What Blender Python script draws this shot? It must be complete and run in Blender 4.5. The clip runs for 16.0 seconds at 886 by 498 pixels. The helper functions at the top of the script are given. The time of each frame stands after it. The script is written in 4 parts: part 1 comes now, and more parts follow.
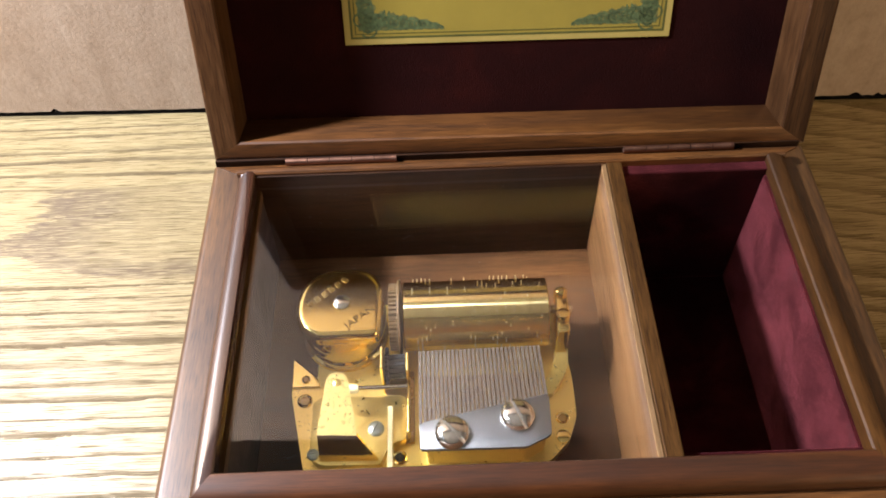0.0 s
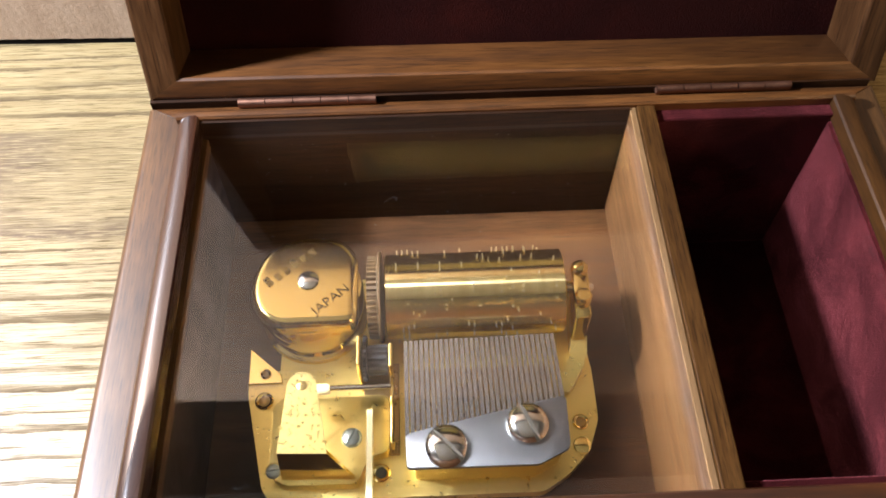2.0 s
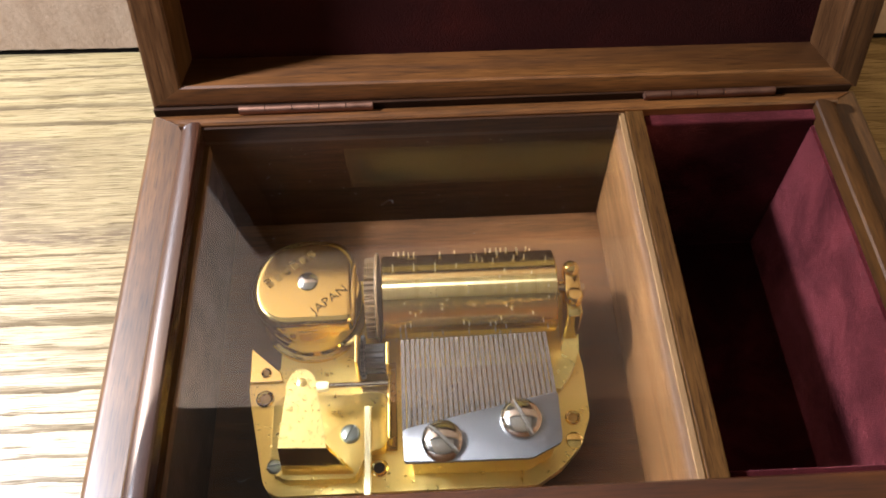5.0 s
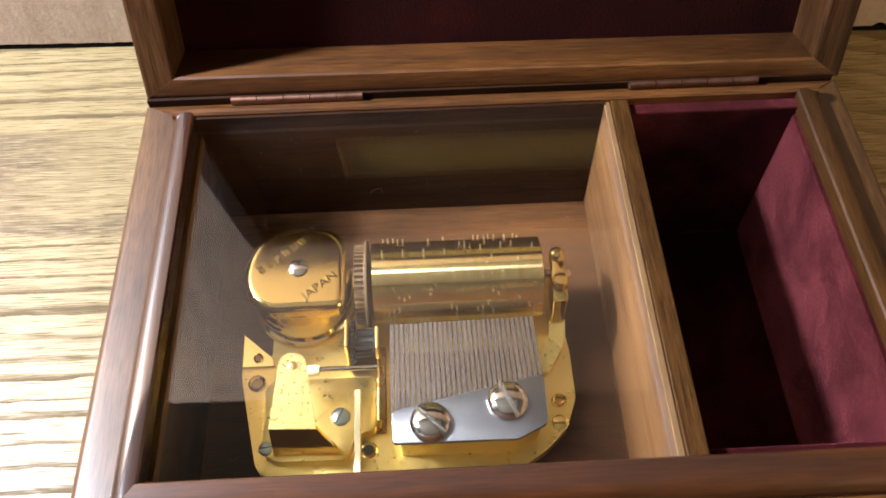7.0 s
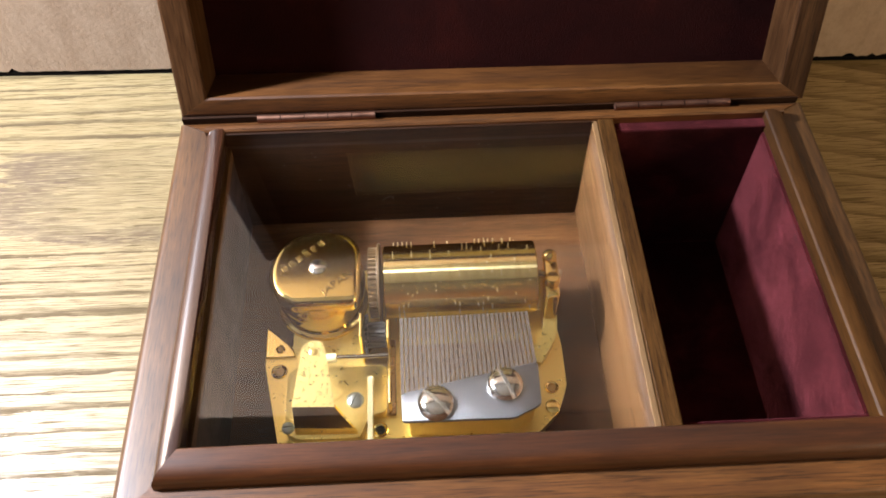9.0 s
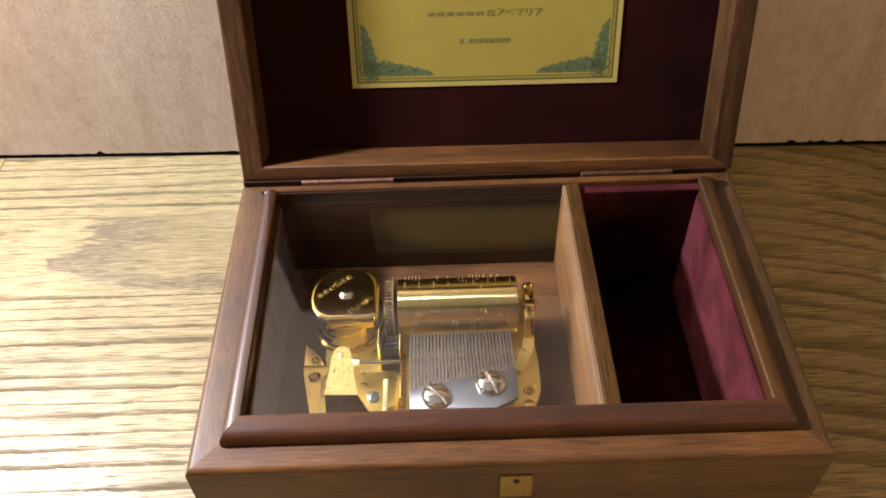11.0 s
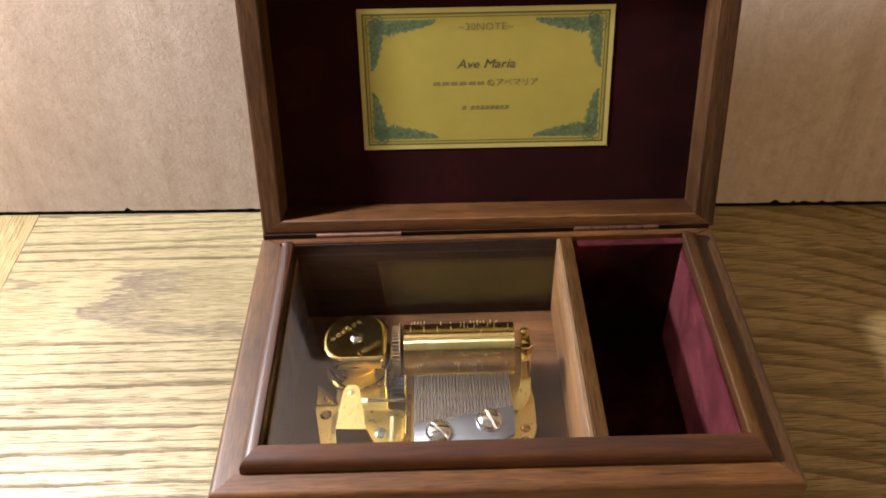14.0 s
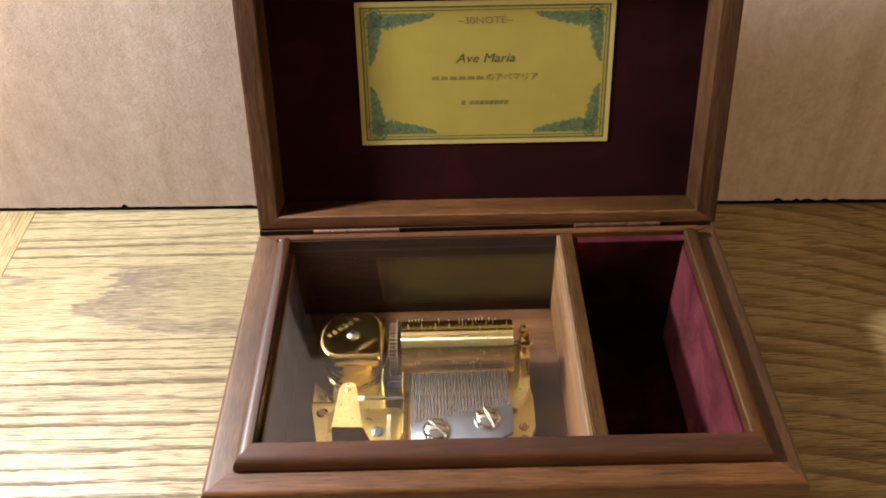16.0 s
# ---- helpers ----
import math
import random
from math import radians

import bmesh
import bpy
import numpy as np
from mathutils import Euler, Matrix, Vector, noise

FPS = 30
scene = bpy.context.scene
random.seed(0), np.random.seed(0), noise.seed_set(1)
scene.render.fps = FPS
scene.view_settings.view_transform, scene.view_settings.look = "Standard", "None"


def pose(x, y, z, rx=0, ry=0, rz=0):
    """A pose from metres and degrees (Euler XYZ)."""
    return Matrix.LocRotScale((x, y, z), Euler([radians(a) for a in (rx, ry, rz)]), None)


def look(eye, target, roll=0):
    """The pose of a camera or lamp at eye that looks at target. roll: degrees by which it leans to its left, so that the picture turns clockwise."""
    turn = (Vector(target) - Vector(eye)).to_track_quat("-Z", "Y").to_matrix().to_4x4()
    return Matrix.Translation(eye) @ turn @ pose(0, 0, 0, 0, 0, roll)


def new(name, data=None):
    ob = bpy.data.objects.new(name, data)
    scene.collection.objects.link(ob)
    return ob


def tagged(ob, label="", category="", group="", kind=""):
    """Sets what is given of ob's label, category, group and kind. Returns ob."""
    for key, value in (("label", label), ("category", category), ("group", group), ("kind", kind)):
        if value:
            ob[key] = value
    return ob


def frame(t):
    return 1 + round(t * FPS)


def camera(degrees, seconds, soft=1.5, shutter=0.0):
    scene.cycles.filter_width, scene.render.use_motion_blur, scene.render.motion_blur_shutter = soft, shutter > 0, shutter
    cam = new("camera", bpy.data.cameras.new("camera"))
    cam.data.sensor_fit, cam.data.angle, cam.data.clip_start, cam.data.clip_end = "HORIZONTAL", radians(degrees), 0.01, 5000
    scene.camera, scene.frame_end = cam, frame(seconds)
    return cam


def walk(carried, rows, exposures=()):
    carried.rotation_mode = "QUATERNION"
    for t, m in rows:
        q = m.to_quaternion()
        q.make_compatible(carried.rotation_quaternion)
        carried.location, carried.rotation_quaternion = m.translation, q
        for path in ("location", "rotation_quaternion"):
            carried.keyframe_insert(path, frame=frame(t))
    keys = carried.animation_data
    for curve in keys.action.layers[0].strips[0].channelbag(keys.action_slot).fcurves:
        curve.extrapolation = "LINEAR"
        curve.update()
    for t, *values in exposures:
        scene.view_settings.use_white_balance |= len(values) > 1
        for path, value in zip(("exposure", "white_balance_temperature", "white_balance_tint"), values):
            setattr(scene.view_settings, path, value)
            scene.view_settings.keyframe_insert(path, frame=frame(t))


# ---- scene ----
cam = camera(55.0, 16.0, soft=1.8)
PATH = [
    (0.0, (-0.0209, -0.0628, 0.2417), (-0.0207, 0.0899, 0.0438), -2.04),
    (0.5, (-0.0213, -0.0489, 0.2352), (-0.0187, 0.0965, 0.0319), -0.46),
    (1.0, (-0.0216, -0.0392, 0.2237), (-0.0202, 0.1039, 0.0187), -1.18),
    (1.5, (-0.0239, -0.0323, 0.2146), (-0.0222, 0.1058, 0.0062), -1.47),
    (2.0, (-0.0227, -0.0296, 0.2090), (-0.0179, 0.1079, 0.0002), -0.43),
    (2.5, (-0.0209, -0.0294, 0.2079), (-0.0184, 0.1095, -0.0000), -1.73),
    (3.0, (-0.0209, -0.0315, 0.2111), (-0.0170, 0.1087, 0.0041), -1.73),
    (5.5, (-0.0225, -0.0354, 0.2129), (-0.0169, 0.1039, 0.0054), -0.36),
    (6.0, (-0.0196, -0.0371, 0.2114), (-0.0148, 0.1019, 0.0036), -0.77),
    (6.5, (-0.0200, -0.0379, 0.2128), (-0.0156, 0.1019, 0.0055), -1.01),
    (7.0, (-0.0200, -0.0390, 0.2143), (-0.0142, 0.1005, 0.0070), -0.53),
    (7.5, (-0.0221, -0.0398, 0.2144), (-0.0160, 0.0996, 0.0070), -0.11),
    (8.0, (-0.0238, -0.0415, 0.2147), (-0.0177, 0.0983, 0.0076), -0.16),
    (8.5, (-0.0224, -0.0452, 0.2179), (-0.0158, 0.0952, 0.0111), 0.06),
    (9.0, (-0.0221, -0.0583, 0.2286), (-0.0158, 0.0891, 0.0268), -0.33),
    (9.2, (-0.0223, -0.0646, 0.2336), (-0.0153, 0.0842, 0.0328), -0.06),
    (11.3, (-0.0167, -0.1184, 0.2690), (-0.0167, 0.0561, 0.0900), -1.75),
    (11.5, (-0.0177, -0.1213, 0.2723), (-0.0174, 0.0557, 0.0958), -1.62),
    (12.0, (-0.0164, -0.1299, 0.2784), (-0.0160, 0.0529, 0.1078), -1.51),
    (12.5, (-0.0163, -0.1344, 0.2796), (-0.0163, 0.0472, 0.1078), -1.63),
    (13.0, (-0.0151, -0.1367, 0.2796), (-0.0153, 0.0462, 0.1092), -1.69),
    (13.5, (-0.0164, -0.1354, 0.2789), (-0.0179, 0.0492, 0.1102), -1.95),
    (14.0, (-0.0154, -0.1346, 0.2776), (-0.0169, 0.0496, 0.1085), -1.86),
    (14.5, (-0.0160, -0.1354, 0.2771), (-0.0177, 0.0490, 0.1082), -1.67),
    (15.0, (-0.0157, -0.1340, 0.2768), (-0.0162, 0.0504, 0.1080), -1.35),
    (15.5, (-0.0135, -0.1335, 0.2752), (-0.0135, 0.0508, 0.1063), -1.31),
    (16.0, (-0.0141, -0.1328, 0.2740), (-0.0162, 0.0514, 0.1050), -1.84),
]
walk(cam, [(t, look(eye, target, roll)) for t, eye, target, roll in PATH], [(0.0, 0.18), (9.0, 0.16), (11.5, 0.05), (16.0, 0.05)])

# ---- light ----
world = bpy.data.worlds.new("world")
scene.world = world
world.use_nodes = True
world.node_tree.nodes["Background"].inputs[0].default_value = (0.9, 0.85, 0.78, 1)
world.node_tree.nodes["Background"].inputs[1].default_value = 0.15


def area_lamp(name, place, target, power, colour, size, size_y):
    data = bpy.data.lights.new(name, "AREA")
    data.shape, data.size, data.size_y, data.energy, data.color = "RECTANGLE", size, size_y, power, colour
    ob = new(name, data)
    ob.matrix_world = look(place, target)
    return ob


def bulb(name, place, power, colour, radius):
    data = bpy.data.lights.new(name, "POINT")
    data.energy, data.color, data.shadow_soft_size = power, colour, radius
    ob = new(name, data)
    ob.location = place
    return ob


bulb("desk_lamp_light", (-0.37, 0.107, 0.390), 25.0, (0.93, 1.0, 1.17), 0.024)
# Unseen fill lamp, added to lift the right side; no window is built.
area_lamp("fill_light", (0.88, -0.52, 0.30), (0.15, 0.18, 0.10), 6.0, (1.0, 0.78, 0.50), 0.6, 0.5)

# ---- materials ----


def nodes_of(name):
    m = bpy.data.materials.new(name)
    m.use_nodes = True
    return m, m.node_tree.nodes, m.node_tree.links, m.node_tree.nodes["Principled BSDF"]


def mapped(n, l, scale, rot=(0, 0, 0), loc=(0, 0, 0)):
    tc = n.new("ShaderNodeTexCoord")
    mp = n.new("ShaderNodeMapping")
    mp.inputs["Scale"].default_value = scale
    mp.inputs["Rotation"].default_value = rot
    mp.inputs["Location"].default_value = loc
    l.new(tc.outputs["Object"], mp.inputs["Vector"])
    return mp.outputs["Vector"]


def noise_tex(n, l, vec, scale, detail=4.0, rough=0.55, dist=0.0):
    t = n.new("ShaderNodeTexNoise")
    t.inputs["Scale"].default_value, t.inputs["Detail"].default_value = scale, detail
    t.inputs["Roughness"].default_value, t.inputs["Distortion"].default_value = rough, dist
    if vec is not None:
        l.new(vec, t.inputs["Vector"])
    return t.outputs["Fac"]


def ramp(n, l, fac, stops):
    r = n.new("ShaderNodeValToRGB")
    e = r.color_ramp.elements
    while len(e) < len(stops):
        e.new(0.5)
    for k, (p, c) in zip(e, stops):
        k.position, k.color = p, (*c, 1) if len(c) == 3 else c
    l.new(fac, r.inputs["Fac"])
    return r.outputs["Color"]


def grey(v):
    return (v, v, v)


def math_node(n, l, op, a, b=None, clamp=False):
    m = n.new("ShaderNodeMath")
    m.operation, m.use_clamp = op, clamp
    for i, v in enumerate((a, b)):
        if v is None:
            continue
        if isinstance(v, (int, float)):
            m.inputs[i].default_value = v
        else:
            l.new(v, m.inputs[i])
    return m.outputs[0]


def mix_col(n, l, fac, a, b, mode="MIX"):
    m = n.new("ShaderNodeMix")
    m.data_type, m.blend_type = "RGBA", mode
    for i, v in ((0, fac), (6, a), (7, b)):
        if isinstance(v, (int, float)):
            m.inputs[i].default_value = v
        elif isinstance(v, tuple):
            m.inputs[i].default_value = (*v, 1)
        else:
            l.new(v, m.inputs[i])
    return m.outputs[2]


def bump(n, l, height, strength, distance, bsdf):
    b = n.new("ShaderNodeBump")
    b.inputs["Strength"].default_value, b.inputs["Distance"].default_value = strength, distance
    l.new(height, b.inputs["Height"])
    l.new(b.outputs["Normal"], bsdf.inputs["Normal"])


def wood(name, dark, mid, light, axis, rough=0.45, coat=0.12, grain=1100.0, relief=0.08, coat_rough=0.22, spec=0.40, lean=0.0, coat_ior=1.5, pore_weight=0.55):
    """Lacquered furniture wood with its grain along the axis."""
    m, n, l, b = nodes_of(name)
    stretch = {"x": (0.09, 1, 1), "y": (1, 0.09, 1), "z": (1, 1, 0.09)}[axis]
    v = mapped(n, l, stretch)
    if lean:
        turn = n.new("ShaderNodeMapping")
        turn.inputs["Rotation"].default_value = (lean, 0, 0)
        l.new(v.node.inputs["Vector"].links[0].from_socket, turn.inputs["Vector"])
        l.new(turn.outputs["Vector"], v.node.inputs["Vector"])
    broad = noise_tex(n, l, v, 110.0, 5.0, 0.6, 0.6)
    fibre = noise_tex(n, l, v, grain, 3.0, 0.6)
    longer = n.new("ShaderNodeVectorMath")
    longer.operation = "MULTIPLY"
    longer.inputs[1].default_value = [0.38 if c < 1 else 1.0 for c in stretch]
    l.new(v, longer.inputs[0])
    pores = noise_tex(n, l, longer.outputs[0], grain * 3.0, 3.0, 0.6)
    stain = noise_tex(n, l, mapped(n, l, (1, 1, 1)), 26.0, 3.0, 0.6)
    k = math_node(n, l, "ADD", math_node(n, l, "MULTIPLY", broad, 0.62), math_node(n, l, "MULTIPLY", fibre, 0.38))
    col = ramp(n, l, k, [(0.30, dark), (0.50, mid), (0.70, light)])
    pore = ramp(n, l, pores, [(0.36, grey(0.22)), (0.46, grey(0.95)), (0.75, grey(1.30))])
    col = mix_col(n, l, pore_weight, col, pore, "MULTIPLY")
    shade = ramp(n, l, stain, [(0.35, grey(0.78)), (0.65, grey(1.08))])
    col = mix_col(n, l, 1.0, col, shade, "MULTIPLY")
    l.new(col, b.inputs["Base Color"])
    l.new(ramp(n, l, broad, [(0.3, grey(rough + 0.10)), (0.7, grey(rough - 0.06))]), b.inputs["Roughness"])
    b.inputs["Coat Weight"].default_value, b.inputs["Coat Roughness"].default_value, b.inputs["Coat IOR"].default_value = coat, coat_rough, coat_ior
    b.inputs["Specular IOR Level"].default_value = spec
    bump(n, l, k, relief, 0.0006, b)
    return m


def metal(name, colour, rough, wear=0.06, scale=220.0, relief=0.0, stretch=(1, 1, 1), patina=0.8):
    m, n, l, b = nodes_of(name)
    b.inputs["Metallic"].default_value = 1.0
    v = mapped(n, l, stretch)
    f = noise_tex(n, l, v, scale, 4.0, 0.6)
    g = noise_tex(n, l, mapped(n, l, (1, 1, 1)), 70.0, 3.0, 0.5)
    l.new(mix_col(n, l, g, tuple(c * patina for c in colour), colour), b.inputs["Base Color"])
    l.new(ramp(n, l, f, [(0.3, grey(max(0.02, rough - wear))), (0.7, grey(rough + wear))]), b.inputs["Roughness"])
    if relief:
        bump(n, l, f, relief, 0.0004, b)
    return m


def turned_brass():
    """Brass turned on a lathe: fine rings that draw a highlight out along the axis."""
    m, n, l, b = nodes_of("turned_brass")
    n.remove(b)
    g = n.new("ShaderNodeBsdfAnisotropic")
    g.distribution = "BECKMANN"
    f = noise_tex(n, l, mapped(n, l, (1, 0.04, 0.04)), 700.0, 3.0, 0.6)
    l.new(ramp(n, l, f, [(0.3, (0.88, 0.67, 0.27)), (0.7, (0.98, 0.79, 0.37))]), g.inputs["Color"])
    t = n.new("ShaderNodeTangent")
    t.direction_type, t.axis = "RADIAL", "X"
    l.new(t.outputs[0], g.inputs["Tangent"])
    g.inputs["Roughness"].default_value, g.inputs["Anisotropy"].default_value = 0.27, 0.70
    l.new(g.outputs[0], n["Material Output"].inputs["Surface"])
    return m


def plain(name, colour, rough, scale=160.0, spread=0.15, relief=0.0, spec=0.5):
    m, n, l, b = nodes_of(name)
    f = noise_tex(n, l, mapped(n, l, (1, 1, 1)), scale, 5.0, 0.6)
    l.new(ramp(n, l, f, [(0.3, tuple(c * (1 - spread) for c in colour)), (0.7, tuple(min(1, c * (1 + spread)) for c in colour))]), b.inputs["Base Color"])
    b.inputs["Roughness"].default_value = rough
    b.inputs["Specular IOR Level"].default_value = spec
    if relief:
        bump(n, l, f, relief, 0.0005, b)
    return m


def velvet_material(name, depth, sheen, nap_size=95.0, even=0.0, blue=0.85):
    m, n, l, b = nodes_of(name)
    v = mapped(n, l, (1, 1, 1))
    nap = noise_tex(n, l, v, nap_size, 5.0, 0.62, 0.4)
    pile = noise_tex(n, l, v, 2600.0, 2.0, 0.7)
    col = ramp(n, l, nap, [(p, (c[0] * depth, c[1] * depth, c[2] * depth * blue)) for p, c in ((0.34 - even, (0.012, 0.0008, 0.0016)), (0.52, (0.020, 0.0018, 0.0034)), (0.68 + even, (0.040, 0.0046, 0.0078)))])
    col = mix_col(n, l, 0.5, col, ramp(n, l, pile, [(0.3, grey(0.55)), (0.7, grey(1.2))]), "MULTIPLY")
    l.new(col, b.inputs["Base Color"])
    b.inputs["Roughness"].default_value = 0.95
    b.inputs["Specular IOR Level"].default_value = 0.1
    l.new(ramp(n, l, math_node(n, l, "ADD", math_node(n, l, "MULTIPLY", nap, 0.75), math_node(n, l, "MULTIPLY", pile, 0.25)), [(0.38, grey(0.30 * sheen)), (0.62, grey(1.15 * sheen))]), b.inputs["Sheen Weight"])
    b.inputs["Sheen Roughness"].default_value = 0.31
    b.inputs["Sheen Tint"].default_value = (1.0, 0.25, 0.29, 1)
    bump(n, l, pile, 0.5, 0.0006, b)
    return m


def oak_material(name, cross=False):
    """Flat-sawn oak: growth rings cut by the board's face, with open dark pores along the grain."""
    m, n, l, b = nodes_of(name)
    tc = n.new("ShaderNodeTexCoord")
    sep = n.new("ShaderNodeSeparateXYZ")
    l.new(tc.outputs["Object"], sep.inputs[0])
    x, y = (sep.outputs[1], sep.outputs[0]) if cross else (sep.outputs[0], sep.outputs[1])
    comb = n.new("ShaderNodeCombineXYZ")
    l.new(math_node(n, l, "MULTIPLY", x, 0.11), comb.inputs[0])
    l.new(y, comb.inputs[1])
    along = comb.outputs[0]
    sway = noise_tex(n, l, along, 22.0, 3.0, 0.55)
    ragged = noise_tex(n, l, along, 620.0, 5.0, 0.72)
    patch = noise_tex(n, l, along, 90.0, 3.0, 0.6, 0.4)
    # growth rings as drawn-out lines, about six millimetres apart, that lean towards the viewer on the far right
    lean = math_node(n, l, "MAXIMUM", math_node(n, l, "SUBTRACT", x, 0.085), 0.0)
    yy = math_node(n, l, "ADD", y, math_node(n, l, "MINIMUM", math_node(n, l, "MULTIPLY", math_node(n, l, "MULTIPLY", lean, lean), 2.4), 0.04))
    yy = math_node(n, l, "ADD", yy, math_node(n, l, "MULTIPLY", math_node(n, l, "SUBTRACT", sway, 0.5), 0.010))
    r = math_node(n, l, "ADD", yy, math_node(n, l, "MULTIPLY", math_node(n, l, "SUBTRACT", ragged, 0.5), 0.0030))
    pace = n.new("ShaderNodeTexNoise")
    pace.noise_dimensions = "1D"
    pace.inputs["Scale"].default_value, pace.inputs["Detail"].default_value = 60.0, 1.0
    l.new(yy, pace.inputs["W"])
    count = math_node(n, l, "ADD", math_node(n, l, "DIVIDE", r, math_node(n, l, "ADD", 0.0066, math_node(n, l, "MULTIPLY", math_node(n, l, "GREATER_THAN", x, 0.0), 0.0032))), math_node(n, l, "MULTIPLY", pace.outputs["Fac"], 1.6))
    saw = math_node(n, l, "FRACT", count)
    comb2 = n.new("ShaderNodeCombineXYZ")
    l.new(math_node(n, l, "MULTIPLY", x, 0.06), comb2.inputs[0])
    l.new(y, comb2.inputs[1])
    fibre = noise_tex(n, l, comb2.outputs[0], 2100.0, 3.0, 0.65)
    fine = noise_tex(n, l, comb2.outputs[0], 1000.0, 5.0, 0.70)
    field = noise_tex(n, l, comb2.outputs[0], 75.0, 3.0, 0.6, 0.5)
    comb3 = n.new("ShaderNodeCombineXYZ")
    l.new(math_node(n, l, "MULTIPLY", x, 0.022), comb3.inputs[0])
    l.new(y, comb3.inputs[1])
    pore = ramp(n, l, noise_tex(n, l, comb3.outputs[0], 3300.0, 2.0, 0.55), [(0.38, grey(0.40)), (0.45, grey(1.0))])
    streak = ramp(n, l, noise_tex(n, l, comb3.outputs[0], 1350.0, 3.0, 0.62), [(0.37, grey(0.66)), (0.44, grey(1.0))])
    pore = mix_col(n, l, 1.0, pore, streak, "MULTIPLY")
    width = math_node(n, l, "ADD", 0.18, math_node(n, l, "MULTIPLY", math_node(n, l, "SUBTRACT", field, 0.40), 1.1))
    width = math_node(n, l, "MULTIPLY", width, math_node(n, l, "ADD", 1.0, math_node(n, l, "MULTIPLY", math_node(n, l, "GREATER_THAN", x, 0.0), 0.8)))
    late = ramp(n, l, math_node(n, l, "DIVIDE", saw, math_node(n, l, "MAXIMUM", width, 0.15)), [(0.0, grey(1.0)), (0.55, grey(0.75)), (1.0, grey(0.0))])
    # the flat-cut heart of the board: a greyish flame with a ragged tip
    teeth = noise_tex(n, l, along, 330.0, 6.0, 0.75, 0.4)
    dy = math_node(n, l, "ADD", math_node(n, l, "SUBTRACT", y, 0.132), math_node(n, l, "MULTIPLY", math_node(n, l, "SUBTRACT", ragged, 0.5), 0.006))
    below = math_node(n, l, "MULTIPLY", math_node(n, l, "POWER", math_node(n, l, "MAXIMUM", math_node(n, l, "MULTIPLY", dy, -1.0), 0.0), 1.5), 20.0)
    above = math_node(n, l, "MINIMUM", math_node(n, l, "MULTIPLY", math_node(n, l, "MAXIMUM", dy, 0.0), 1.2), 0.014)
    tip = math_node(n, l, "SUBTRACT", math_node(n, l, "ADD", x, 0.1855), math_node(n, l, "ADD", below, above))
    tip = math_node(n, l, "ADD", tip, math_node(n, l, "MULTIPLY", math_node(n, l, "SUBTRACT", teeth, 0.5), 0.050))
    shut = ramp(n, l, math_node(n, l, "MULTIPLY", math_node(n, l, "ADD", dy, 0.0200), 20.0), [(0.05, grey(0.0)), (0.10, grey(1.0)), (0.93, grey(1.0)), (0.965, grey(0.0))])
    arms = ramp(n, l, math_node(n, l, "MULTIPLY", math_node(n, l, "ADD", dy, 0.0200), 20.0), [(0.03, grey(0.85)), (0.20, grey(0.80)), (0.26, grey(0.12)), (0.80, grey(0.12)), (0.90, grey(0.50)), (0.97, grey(0.30))])
    inside = math_node(n, l, "MULTIPLY", shut, ramp(n, l, math_node(n, l, "MULTIPLY", tip, 10.0), [(0.0, grey(0.0)), (0.03, grey(1.0))]))
    inside = math_node(n, l, "MULTIPLY", inside, math_node(n, l, "LESS_THAN", x, 0.0))
    heart = ramp(n, l, math_node(n, l, "MULTIPLY", tip, 10.0), [(0.0, grey(0.95)), (0.22, grey(0.80)), (0.42, grey(0.34)), (0.9, grey(0.15))])
    flame = math_node(n, l, "MULTIPLY", inside, math_node(n, l, "MAXIMUM", heart, arms))
    flame = math_node(n, l, "MULTIPLY", flame, ramp(n, l, fibre, [(0.40, grey(0.30)), (0.52, grey(1.0))]))
    # a second, smaller tip beside the joint points the other way
    up = math_node(n, l, "SUBTRACT", dy, 0.0187)
    small = math_node(n, l, "SUBTRACT", math_node(n, l, "SUBTRACT", -0.205, x), math_node(n, l, "MULTIPLY", math_node(n, l, "MULTIPLY", up, up), 900.0))
    small = math_node(n, l, "ADD", small, math_node(n, l, "MULTIPLY", math_node(n, l, "SUBTRACT", teeth, 0.5), 0.020))
    small = ramp(n, l, math_node(n, l, "MULTIPLY", small, 20.0), [(0.0, grey(0.0)), (0.05, grey(0.9)), (0.22, grey(0.6)), (0.30, grey(0.0))])
    flame = math_node(n, l, "MAXIMUM", flame, math_node(n, l, "MULTIPLY", small, math_node(n, l, "LESS_THAN", x, -0.19)))
    bare = ramp(n, l, math_node(n, l, "MULTIPLY", math_node(n, l, "ABSOLUTE", math_node(n, l, "SUBTRACT", dy, 0.005)), 20.0), [(0.36, grey(0.10)), (0.46, grey(1.0))])
    bare = math_node(n, l, "MAXIMUM", bare, math_node(n, l, "GREATER_THAN", x, 0.0))
    late = math_node(n, l, "MULTIPLY", late, bare)
    late = math_node(n, l, "MULTIPLY", late, math_node(n, l, "SUBTRACT", 1.0, math_node(n, l, "MULTIPLY", math_node(n, l, "GREATER_THAN", x, 0.0), 0.25)))
    if cross:
        flame = math_node(n, l, "MULTIPLY", flame, 0.0)
        late = math_node(n, l, "MULTIPLY", late, 0.22)
    late = math_node(n, l, "MAXIMUM", late, flame)
    dash = ramp(n, l, fibre, [(0.40, grey(0.72)), (0.50, grey(1.0))])
    dark = mix_col(n, l, 1.0, late, dash, "MULTIPLY")
    dark = mix_col(n, l, 1.0, dark, ramp(n, l, patch, [(0.34, grey(0.45)), (0.54, grey(1.0))]), "MULTIPLY")
